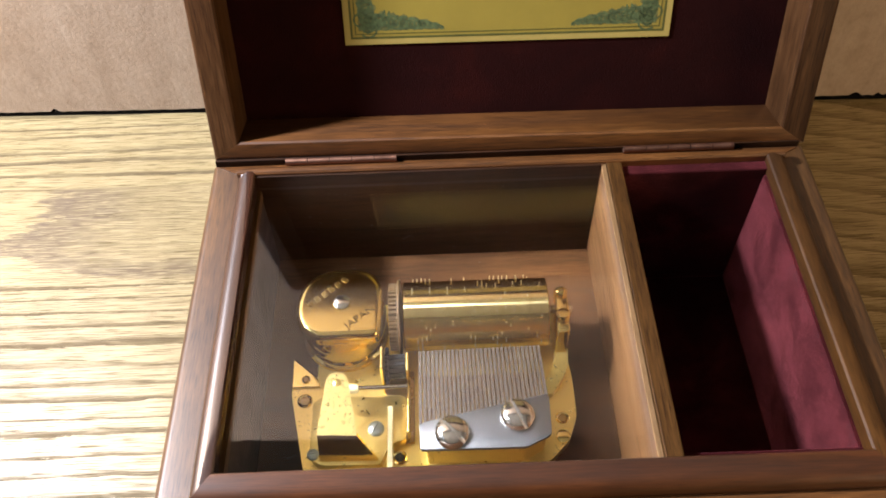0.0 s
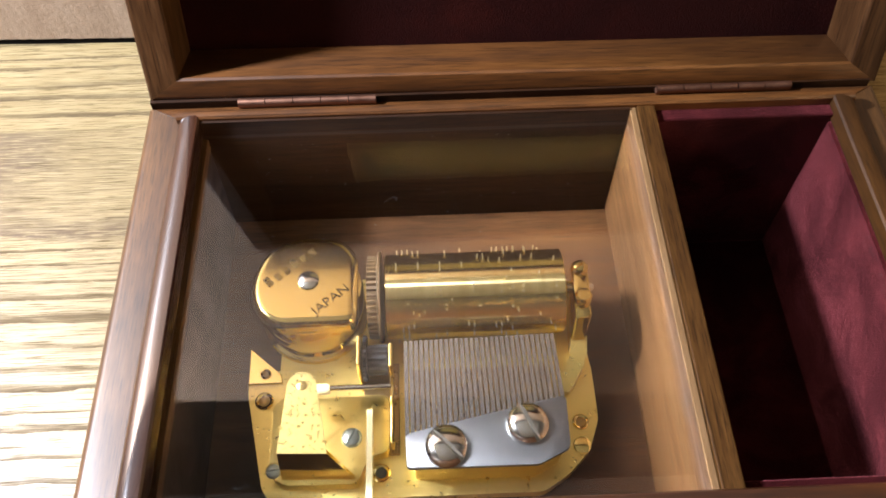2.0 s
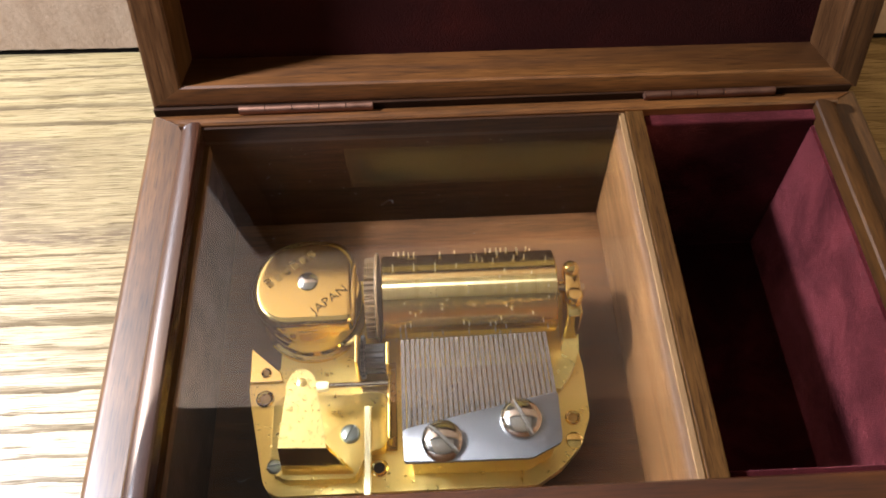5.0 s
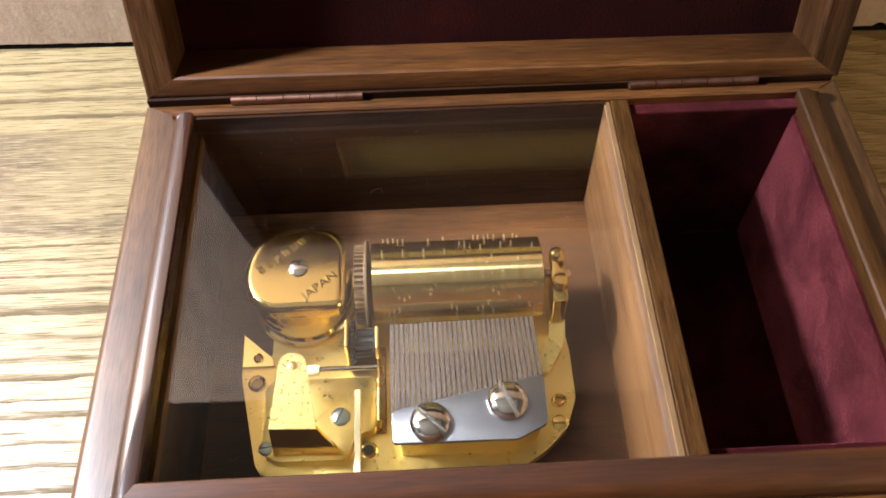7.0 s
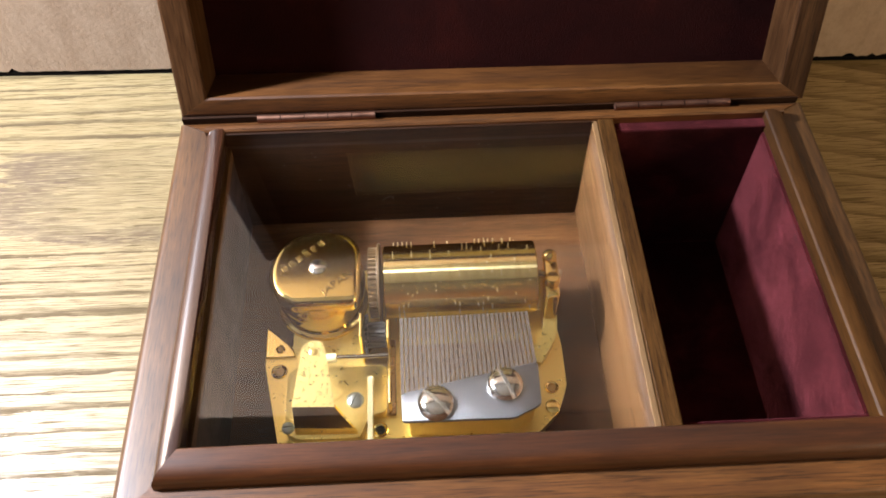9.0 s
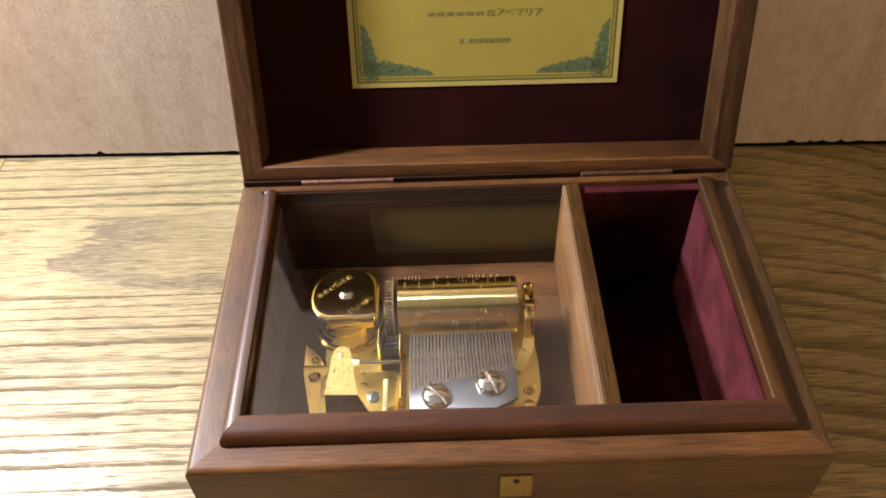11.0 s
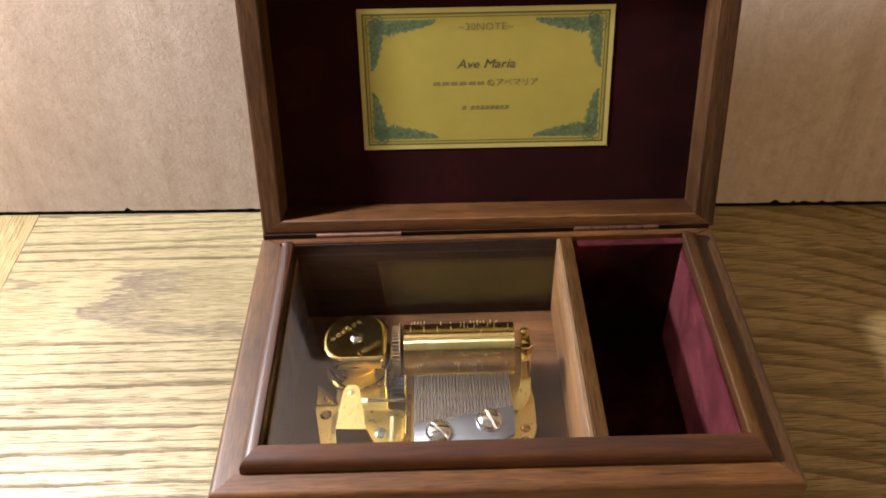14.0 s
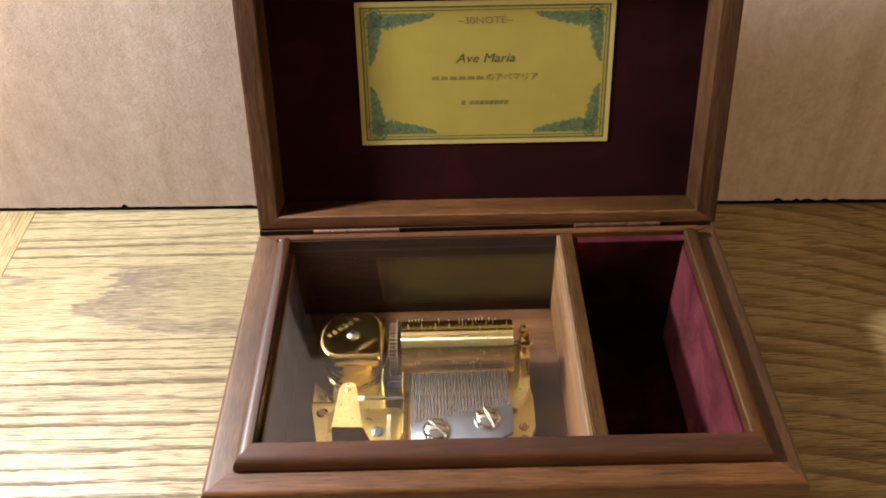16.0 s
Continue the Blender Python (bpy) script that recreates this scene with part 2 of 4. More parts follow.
    base = ramp(n, l, fine, [(0.3, (0.236, 0.164, 0.066)), (0.5, (0.345, 0.257, 0.120)), (0.72, (0.430, 0.340, 0.184))])
    base = mix_col(n, l, 1.0, base, pore, "MULTIPLY")
    col = mix_col(n, l, dark, base, mix_col(n, l, flame, (0.106, 0.078, 0.048), (0.150, 0.110, 0.086)))
    worn = noise_tex(n, l, mapped(n, l, (1, 1, 1)), 14.0, 4.0, 0.6)
    # Brighter, warmer light towards the right, put into the oak's colour.
    east_light = ramp(n, l, math_node(n, l, "ADD", math_node(n, l, "MULTIPLY", x, 4.0), 0.4), [(0.35, grey(1.0)), (0.75, (1.22, 1.08, 0.86))])
    col = mix_col(n, l, 1.0, col, (1.03, 0.97, 0.86) if cross else east_light, "MULTIPLY")
    col = mix_col(n, l, 1.0, col, ramp(n, l, worn, [(0.35, (0.82, 0.80, 0.75)), (0.65, (1.08, 1.08, 1.08))]), "MULTIPLY")
    l.new(col, b.inputs["Base Color"])
    l.new(ramp(n, l, fine, [(0.3, grey(0.42)), (0.7, grey(0.30))]), b.inputs["Roughness"])
    lacquer = mix_col(n, l, 1.0, ramp(n, l, dark, [(0.0, grey(1.0)), (0.8, grey(0.04))]), ramp(n, l, pore, [(0.4, grey(0.1)), (1.0, grey(1.0))]), "MULTIPLY")
    l.new(math_node(n, l, "MULTIPLY", lacquer, 0.76), b.inputs["Coat Weight"])
    l.new(math_node(n, l, "MULTIPLY", lacquer, 0.5), b.inputs["Specular IOR Level"])
    b.inputs["Coat Roughness"].default_value = 0.31
    bump(n, l, dark, -0.25, 0.0005, b)
    return m


def plywood_material():
    m, n, l, b = nodes_of("pale_plywood")
    v = mapped(n, l, (1, 1, 0.05))
    fibre = noise_tex(n, l, v, 420.0, 4.0, 0.6)
    broad = noise_tex(n, l, mapped(n, l, (1, 1, 0.16), loc=(0.31, 0, 0.2)), 16.0, 5.0, 0.65, 1.0)
    speck = noise_tex(n, l, mapped(n, l, (1, 1, 0.8)), 520.0, 5.0, 0.75)
    streak = noise_tex(n, l, mapped(n, l, (1, 1, 0.06), loc=(0.1, 0, 0)), 60.0, 3.0, 0.6, 0.8)
    col = ramp(n, l, broad, [(0.30, (0.340, 0.230, 0.154)), (0.5, (0.43, 0.306, 0.215)), (0.7, (0.495, 0.368, 0.270))])
    col = mix_col(n, l, 1.0, col, ramp(n, l, fibre, [(0.3, grey(0.95)), (0.7, grey(1.03))]), "MULTIPLY")
    col = mix_col(n, l, 1.0, col, ramp(n, l, streak, [(0.26, (0.72, 0.62, 0.52)), (0.36, grey(1.0))]), "MULTIPLY")
    col = mix_col(n, l, 1.0, col, ramp(n, l, speck, [(0.25, grey(0.82)), (0.45, grey(1.0)), (0.78, grey(1.10))]), "MULTIPLY")
    cloud = noise_tex(n, l, mapped(n, l, (1, 1, 0.75), loc=(0, 0, 0.6)), 150.0, 5.0, 0.65)
    col = mix_col(n, l, 1.0, col, ramp(n, l, cloud, [(0.3, (0.88, 0.86, 0.84)), (0.5, grey(1.0)), (0.7, (1.07, 1.09, 1.11))]), "MULTIPLY")
    l.new(col, b.inputs["Base Color"])
    b.inputs["Roughness"].default_value = 0.55
    bump(n, l, math_node(n, l, "ADD", speck, math_node(n, l, "MULTIPLY", cloud, 0.5)), 0.45, 0.0006, b)
    return m


def glass_material():
    m, n, l, b = nodes_of("clear_glass")
    b.inputs["Base Color"].default_value = (0.985, 0.98, 0.965, 1)
    b.inputs["Transmission Weight"].default_value = 1.0
    b.inputs["Roughness"].default_value = 0.0
    b.inputs["IOR"].default_value = 1.5
    return m


M = {
    "walnut_x": wood("walnut_along_x", (0.044, 0.0150, 0.0036), (0.110, 0.0386, 0.0086), (0.182, 0.072, 0.0180), "x", coat=0.25, coat_rough=0.30, pore_weight=0.75),
    "walnut_y": wood("walnut_along_y", (0.032, 0.0120, 0.0032), (0.084, 0.0345, 0.0094), (0.140, 0.063, 0.0190), "y", grain=1500.0, coat=0.5, coat_rough=0.22, pore_weight=0.75),
    "walnut_bead": wood("walnut_bead_y", (0.028, 0.0100, 0.0022), (0.066, 0.0250, 0.0052), (0.108, 0.045, 0.0110), "y", 0.5, 0.05, grain=1500.0, coat_rough=0.35, spec=0.25),
    "walnut_z": wood("walnut_along_z", (0.026, 0.0090, 0.0030), (0.066, 0.0272, 0.0098), (0.120, 0.056, 0.023), "z", coat=0.0, spec=0.10, pore_weight=0.7, lean=radians(16.73)),
    # Same moulding as on the right; shade and reflection are in these darker tones.
    "bead_x": wood("dark_bead_x", (0.024, 0.0062, 0.0014), (0.060, 0.0166, 0.0036), (0.104, 0.031, 0.0072), "x", 0.40, 0.8, relief=0.05, coat_rough=0.22, pore_weight=0.35),
    "bead_y": wood("dark_bead_y", (0.020, 0.0054, 0.0018), (0.040, 0.0115, 0.0036), (0.068, 0.0210, 0.0066), "y", 0.50, 1.0, relief=0.03, coat_rough=0.08, spec=0.15, coat_ior=1.95),
    "inner": wood("inner_wood", (0.036, 0.0130, 0.0036), (0.076, 0.0300, 0.0086), (0.122, 0.052, 0.0165), "x", 0.55, 0.0, spec=0.25),
    "inner_y": wood("inner_wood_y", (0.056, 0.0220, 0.0062), (0.101, 0.0440, 0.0130), (0.146, 0.070, 0.0240), "y", 0.6, 0.0, spec=0.2, pore_weight=0.6),
    "pale_wood": wood("pale_wood_edge", (0.13, 0.066, 0.026), (0.21, 0.117, 0.050), (0.29, 0.172, 0.084), "y", 0.75, 0.0, spec=0.1, pore_weight=0.2),
    "velvet": velvet_material("burgundy_velvet", 1.7, 1.7, 48.0, blue=0.62),
    "lining": velvet_material("dark_maroon_felt", 0.8, 0.03, 40.0, 0.12, 0.32),
    # Darker copy of the inner wood; the walls' shade is in the colour.
    "inner_shade": wood("shaded_inner_wood", (0.011, 0.0036, 0.0010), (0.027, 0.0092, 0.0025), (0.047, 0.0172, 0.0048), "x", 0.6, 0.0, spec=0.2),
    "oak": oak_material("oak_tabletop"),
    "oak_end": oak_material("oak_end_board", True),
    "ply": plywood_material(),
    "ply_core": plain("plywood_core", (0.16, 0.095, 0.05), 0.8, 300.0, 0.3),
    "glass": glass_material(),
    "gold": metal("gold_plate", (1.0, 0.76, 0.27), 0.09, 0.02, patina=0.84),
    "gold_rough": metal("hammered_gold", (0.95, 0.70, 0.24), 0.30, 0.05, 1300.0, 0.09),
    "gold_satin": metal("satin_gold", (0.98, 0.73, 0.23), 0.31, 0.05, 700.0, 0.045, patina=0.72),
    # The divider top's weaker light is put into this darker tone.
    "cap": wood("divider_top_shade", (0.022, 0.0077, 0.0015), (0.062, 0.0250, 0.0052), (0.118, 0.052, 0.0128), "y", 0.6, 0.1, spec=0.12, grain=1500.0, pore_weight=0.8),
    # Darker brass; in the eyelets and under the teeth it stands for shade.
    "gold_dark": metal("dark_brass", (0.50, 0.31, 0.11), 0.30, 0.08),
    # Same gold as the cover, darkened here for the embossing's shading.
    "stamp": metal("stamped_shade", (0.22, 0.135, 0.04), 0.26, 0.05),
    "brass": turned_brass(),
    "steel": metal("comb_steel", (0.53, 0.55, 0.58), 0.20, 0.01, 900.0, 0.0, (1, 0.05, 1)),
    "steel_plate": metal("comb_base_steel", (0.27, 0.27, 0.275), 0.40, 0.03, 500.0, 0.0, (0.06, 1, 1)),
    "chrome": metal("nickel_screw", (0.84, 0.82, 0.78), 0.11, 0.04),
    "pin": metal("pin_steel", (0.68, 0.57, 0.36), 0.30, 0.04),
    "zinc": metal("zinc_screw", (0.45, 0.50, 0.46), 0.32, 0.06),
    "copper": metal("copper_hinge", (0.36, 0.185, 0.125), 0.45, 0.08, 300.0, 0.05),
    "black": plain("black_plastic", (0.012, 0.012, 0.012), 0.5),
    # Near-black tone for the shade in the gap under the plywood.
    "felt": plain("black_gap_shade", (0.006, 0.005, 0.004), 0.95, spec=0.05),
    "hole": plain("hole_shade", (0.02, 0.014, 0.008), 0.7),
    "cream": plain("cream_plastic", (0.80, 0.68, 0.36), 0.4, spread=0.06),
    "amber": plain("amber_gear", (0.085, 0.048, 0.018), 0.4),
    "card": plain("gold_card", (0.278, 0.204, 0.033), 0.45, 90.0, 0.06, spec=0.5),
    "card_edge": plain("card_margin", (0.37, 0.275, 0.072), 0.5, 90.0, 0.05),
    "ink_green": plain("green_ink", (0.078, 0.108, 0.040), 0.6, 900.0, 0.4),
    "ink_ground": plain("dark_green_ink", (0.120, 0.118, 0.034), 0.6, 900.0, 0.5),
    "ink_olive": plain("olive_ink", (0.075, 0.075, 0.012), 0.6),
    "ink_faint": plain("faint_ink", (0.130, 0.096, 0.020), 0.6, 1500.0, 0.4),
    "ink": plain("black_ink", (0.060, 0.046, 0.014), 0.6, 1500.0, 0.5),
    "wall_dark": plain("dark_absorbing_wall", (0.035, 0.033, 0.030), 0.8, 30.0, 0.06),
    "wall": plain("painted_wall", (0.18, 0.162, 0.132), 0.8, 30.0, 0.06),
    "ceiling": plain("white_ceiling", (0.55, 0.505, 0.43), 0.85, 30.0, 0.04),
    "dust": plain("dust", (0.13, 0.126, 0.118), 0.9),
}

# ---- building helpers ----
BASE = {}


def thing(name, place, label, category, kind="", group=""):
    ob = new(name)
    ob.location = place
    ob.empty_display_size = 0.01
    BASE[ob.name] = Vector(place)
    return tagged(ob, label, category, group, kind)


def root(ob):
    while ob.parent:
        ob = ob.parent
    return ob


def part(name, bm, material, parent, label="", smooth=False, kind=""):
    """One mesh part, its vertices given in world metres, under a thing or a part."""
    bmesh.ops.recalc_face_normals(bm, faces=bm.faces)
    bmesh.ops.translate(bm, verts=bm.verts, vec=-BASE[root(parent).name])
    me = bpy.data.meshes.new(name)
    bm.to_mesh(me)
    bm.free()
    me.materials.append(M[material])
    if smooth:
        for p in me.polygons:
            p.use_smooth = True
        me.set_sharp_from_angle(angle=radians(38))
    ob = new(name, me)
    ob.parent = parent
    return tagged(ob, label, kind=kind)


def solid(name, bm, material, label, category, kind="", smooth=False):
    """A thing or piece of the setting that is one mesh."""
    bmesh.ops.recalc_face_normals(bm, faces=bm.faces)
    me = bpy.data.meshes.new(name)
    bm.to_mesh(me)
    bm.free()
    me.materials.append(M[material])
    if smooth:
        for p in me.polygons:
            p.use_smooth = True
        me.set_sharp_from_angle(angle=radians(38))
    return tagged(new(name, me), label, category, kind=kind)


def box(x0, x1, y0, y1, z0, z1, bevel=0.0, segments=2):
    bm = bmesh.new()
    bmesh.ops.create_cube(bm, size=1, matrix=Matrix.LocRotScale(((x0 + x1) / 2, (y0 + y1) / 2, (z0 + z1) / 2), None, (x1 - x0, y1 - y0, z1 - z0)))
    if bevel:
        bmesh.ops.bevel(bm, geom=bm.edges[:], offset=bevel, segments=segments, affect="EDGES", profile=0.5)
    return bm


def prism(points, z0, z1, bevel=0.0, to_world=None, segments=2):
    """A flat outline in x, y drawn up from z0 to z1, with its upper edge rounded."""
    bm = bmesh.new()
    low = [bm.verts.new((x, y, z0)) for x, y in points]
    high = [bm.verts.new((x, y, z1)) for x, y in points]
    bm.faces.new(low[::-1])
    top = bm.faces.new(high)
    for i in range(len(points)):
        j = (i + 1) % len(points)
        bm.faces.new((low[i], low[j], high[j], high[i]))
    if bevel:
        bmesh.ops.bevel(bm, geom=top.edges[:], offset=bevel, segments=segments, affect="EDGES", profile=0.5)
    if to_world:
        for v in bm.verts:
            v.co = to_world(*v.co)
    return bm


def turned(profile, place, axis="z", segments=32):
    """A turned piece from (radius, height) pairs about an axis through place."""
    bm = bmesh.new()
    rings = []
    for r, h in profile:
        ring = []
        for k in range(segments if r > 0 else 1):
            a = 2 * math.pi * k / segments
            p = (r * math.cos(a), r * math.sin(a), h)
            p = {"z": p, "x": (p[2], p[0], p[1]), "y": (p[0], p[2], p[1])}[axis]
            ring.append(bm.verts.new(Vector(place) + Vector(p)))
        rings.append(ring)
    for a, b in zip(rings, rings[1:]):
        for k in range(segments):
            j = (k + 1) % segments
            q = [a[k % len(a)], a[j % len(a)], b[j % len(b)], b[k % len(b)]]
            q = list(dict.fromkeys(q))
            if len(q) > 2:
                bm.faces.new(q)
    for ring in (rings[0], rings[-1]):
        if len(ring) > 2:
            bm.faces.new(ring)
    return bm


def join(*bms):
    out = bmesh.new()
    for b in bms:
        me = bpy.data.meshes.new("tmp")
        b.to_mesh(me)
        b.free()
        out.from_mesh(me)
        bpy.data.meshes.remove(me)
    return out


def rail(a, b, inward, profile, ma, mb, to_world):
    """A moulding with the profile (distance from its outer face, height) from corner a to b, mitred by ma and mb."""
    a, b, inward = Vector(a), Vector(b), Vector(inward)
    along = (b - a).normalized()
    bm = bmesh.new()
    ends = [[], []]
    for d, h in profile:
        for k, p in enumerate((a + inward * d + along * d * ma, b + inward * d - along * d * mb)):
            ends[k].append(bm.verts.new(to_world(p.x, p.y, h)))
    m = len(profile)
    for i in range(m):
        j = (i + 1) % m
        bm.faces.new((ends[0][i], ends[0][j], ends[1][j], ends[1][i]))
    bm.faces.new(ends[0])
    bm.faces.new(ends[1][::-1])
    return bm


def same_place(x, y, z):
    return Vector((x, y, z))


def lettering(text, size, to_world, depth, shear=0.0, width=None):
    """Words in the built-in font as a flat, slightly raised mesh, centred."""
    cu = bpy.data.curves.new("letters", "FONT")
    cu.body, cu.size, cu.align_x, cu.align_y, cu.shear, cu.extrude = text, size, "CENTER", "CENTER", shear, depth / 2
    cu.resolution_u = 2
    ob = bpy.data.objects.new("letters", cu)
    scene.collection.objects.link(ob)
    me = bpy.data.meshes.new_from_object(ob.evaluated_get(bpy.context.evaluated_depsgraph_get()))
    bm = bmesh.new()
    bm.from_mesh(me)
    bpy.data.objects.remove(ob)
    bpy.data.curves.remove(cu)
    xs = [v.co.x for v in bm.verts]
    k = width / (max(xs) - min(xs)) if width and xs else 1.0
    for v in bm.verts:
        v.co = to_world(v.co.x * k, v.co.y, v.co.z + depth / 2)
    return bm


# ---- table, board and room ----
JOINT = -0.2245
table = thing("table", (0, 0, -0.03), "honey-coloured oak tabletop with dark open grain", "table", "structure")
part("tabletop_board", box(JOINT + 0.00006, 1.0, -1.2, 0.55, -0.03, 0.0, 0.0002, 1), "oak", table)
part("end_board", box(-1.0, JOINT - 0.00006, -1.2, 0.55, -0.03, 0.0, 0.0002, 1), "oak_end", table, "oak end board with crosswise grain")

WALL_Y, WALL_TURN = 0.1963, -1.33
panel = thing("plywood_panel", (0, WALL_Y, 0), "upright pale pinkish plywood sheet with a chipped lower edge", "wood panel")
panel.rotation_euler = (0, 0, radians(WALL_TURN))


def face_veneer():
    rng = random.Random(4)
    bm = bmesh.new()
    x0, x1, n = -0.62, 0.62, 620
    chips = {-0.178: 0.0016, 0.149: 0.0034, 0.163: 0.0020, 0.172: 0.0014, 0.181: 0.0012, -0.255: 0.0012, 0.158: 0.0012, -0.115: 0.0008}
    cols = []
    for i in range(n + 1):
        x = x0 + (x1 - x0) * i / n
        h = 0.0025 + rng.uniform(-0.00015, 0.0002)
        for c, d in chips.items():
            if abs(x - c) < 0.0018:
                h += d * (1 - abs(x - c) / 0.0018)
        ring = [(0, h), (0, 0.424), (0.0006, 0.4246), (0.0030, 0.4246), (0.0030, 0.0018)]
        cols.append([bm.verts.new((x, WALL_Y + d, z)) for d, z in ring])
    for a, b in zip(cols, cols[1:]):
        for k in range(5):
            bm.faces.new((a[k], a[(k + 1) % 5], b[(k + 1) % 5], b[k]))
    bm.faces.new(cols[0])
    bm.faces.new(cols[-1])
    return bm


part("face_veneer", face_veneer(), "ply", panel)
part("core_board", box(-0.62, 0.62, WALL_Y + 0.0031, WALL_Y + 0.0120, 0.0026, 0.4243, 0.0003, 1), "ply_core", panel, "darker plywood core behind the face veneer")
# Black strip added to paint the gap's shade below the panel.
part("gap_shade_strip", box(-0.62, 0.62, WALL_Y + 0.0003, WALL_Y + 0.0115, 0.0, 0.0025, 0.0002, 1), "felt", panel, "thin black strip added for the shade under the lower edge")

solid("wall_north", box(-1.1, 1.1, 0.55, 0.65, -0.03, 1.7), "wall", "plain painted wall behind the plywood", "wall", "structure")
# Unseen wall, dark only to cut the light bounced onto front faces.
solid("wall_south", box(-1.1, 1.1, -1.3, -1.2, -0.03, 1.7), "wall_dark", "plain unseen wall, darkened to cut bounced light", "wall", "structure")
solid("wall_west", box(-1.1, -1.0, -1.2, 0.55, -0.03, 1.7), "wall", "plain painted side wall", "wall", "structure")
solid("wall_east", box(1.0, 1.1, -1.2, 0.55, -0.03, 1.7), "wall", "plain painted side wall", "wall", "structure")
solid("ceiling", box(-1.1, 1.1, -1.3, 0.65, 1.7, 1.8), "ceiling", "plain pale ceiling", "ceiling", "structure")

# ---- music box: case ----
XL, XR, D = -0.0880, 0.0875, 0.1134
TOP, BEAD = 0.0580, 0.0626
IXL, IXR, IYF, IYB = -0.0745, 0.0741, 0.0143, 0.1060
FLOOR = 0.0213
music_box = thing("music_box", (0, D / 2, 0), "open walnut music box with burgundy velvet on an oak table", "music box")


def case_profile(width, top, r=0.0019):
    return [(0, 0), (0, top - r)] + [(r - r * math.cos(radians(a)), top - r + r * math.sin(radians(a))) for a in (15, 30, 45, 60, 75, 90)] + [(width, top), (width, 0)]


def bead_profile(width, foot=0.0046):
    """A cushion moulding: a small upright foot, then a full round that climbs to a crest along the inner edge."""
    w0, w, h, z = width - foot, foot - 0.0006, BEAD - TOP, TOP + 0.0001
    pts = [(w0, z), (w0, z + 0.0007)]
    for a in range(10, 91, 10):
        c, q = math.cos(radians(a)), math.sin(radians(a))
        pts.append((w0 + w - w * c ** 0.80, z + 0.0007 + (h - 0.0007) * q ** 0.62))
    return pts + [(width + 0.0003, z + h - 0.0001), (width + 0.0007, z + h - 0.0006), (width + 0.0007, z)]


WF, WL, WR, WB = IYF, IXL - XL, XR - IXR, D - IYB
part("front_board", rail((XL, 0), (XR, 0), (0, 1), case_profile(WF, TOP), WL / WF, WR / WF, same_place), "walnut_x", music_box, smooth=True)
part("left_board", rail((XL, 0), (XL, D), (1, 0), case_profile(WL, TOP), WF / WL, WB / WL, same_place), "walnut_y", music_box, smooth=True)
part("right_board", rail((XR, 0), (XR, D), (-1, 0), case_profile(WR, TOP), WF / WR, WB / WR, same_place), "walnut_y", music_box, smooth=True)
part("back_board", rail((XL, D), (XR, D), (0, -1), case_profile(WB, TOP + 0.0003), WL / WB, WR / WB, same_place), "walnut_x", music_box, smooth=True)
FF, FS, FB = 0.0066, 0.0047, 0.0026
BX0, BX1, BY0 = IXL - FS, IXR + FS, IYF - FF
part("front_bead", rail((BX0, BY0), (BX1, BY0), (0, 1), bead_profile(FF, FF), FS / FF, FS / FF, same_place), "bead_x", music_box, "rounded bead, shade and reflection put into its dark colour", smooth=True)
part("left_bead", rail((BX0, BY0), (BX0, IYB), (1, 0), bead_profile(FS, FS), FF / FS, 0, same_place), "bead_y", music_box, "rounded bead, shade and reflection put into its dark colour", smooth=True)
part("right_bead", rail((BX1, BY0), (BX1, IYB), (-1, 0), bead_profile(FS, FS), FF / FS, 0, same_place), "walnut_bead", music_box, "rounded golden-brown bead", smooth=True)
part("back_lip", rail((BX0, IYB + FB), (BX1, IYB + FB), (0, -1), bead_profile(FB, FB), 0, 0, same_place), "walnut_x", music_box, "raised inner lip of the back board", smooth=True)
part("floor_panel", box(IXL - 0.001, 0.030, IYF - 0.001, IYB + 0.001, FLOOR - 0.004, FLOOR), "inner", music_box)
DXL, DXR = 0.0259, 0.0315
part("divider", box(DXL, DXR, IYF, IYB, 0.008, 0.0604), "inner_y", music_box, "wooden divider between the compartments")
part("divider_cap", box(DXL + 0.0014, DXR + 0.0001, IYF, IYB, 0.0604, 0.0617, 0.0003), "cap", music_box, "darker top edge of the divider")
part("divider_edge", box(DXL - 0.0001, DXL + 0.0013, IYF, IYB, 0.0604, 0.0611, 0.0002), "pale_wood", music_box, "pale edge of the divider")
# Thin panels added to carry the dark shade of the inner walls.
part("back_shade_panel", box(IXL + 0.0002, DXL - 0.0002, IYB - 0.0015, IYB - 0.0008, FLOOR, TOP + 0.0036), "inner_shade", music_box, "inner wall panel, shade put into its dark colour")
part("left_shade_panel", box(IXL + 0.0001, IXL + 0.0009, IYF, IYB - 0.0010, FLOOR, TOP - 0.0064), "inner_shade", music_box, "inner wall panel, shade put into its dark colour")
# glass on narrow ledges
GLASS = 0.0572
part("glass_ledge", box(IXL, IXL + 0.0012, IYF, IYB, GLASS - 0.0055, GLASS - 0.0022), "inner_y", music_box)
pane = part("glass_pane", box(IXL - 0.0004, DXL + 0.0004, IYF - 0.0004, IYB - 0.0012, GLASS - 0.002, GLASS), "glass", music_box, "clear glass pane, a little dusty")
pane.visible_shadow = False


def velvet_sheet(x0, x1, y0, y1, z0, z1):
    return box(x0, x1, y0, y1, z0, z1, 0.0004)


VT = 0.0577
part("velvet_back", velvet_sheet(DXR, IXR, IYB - 0.0038, IYB, 0.004, VT + 0.0022), "velvet", music_box)
part("velvet_front", velvet_sheet(DXR, IXR, IYF, IYF + 0.0034, 0.004, VT), "velvet", music_box)
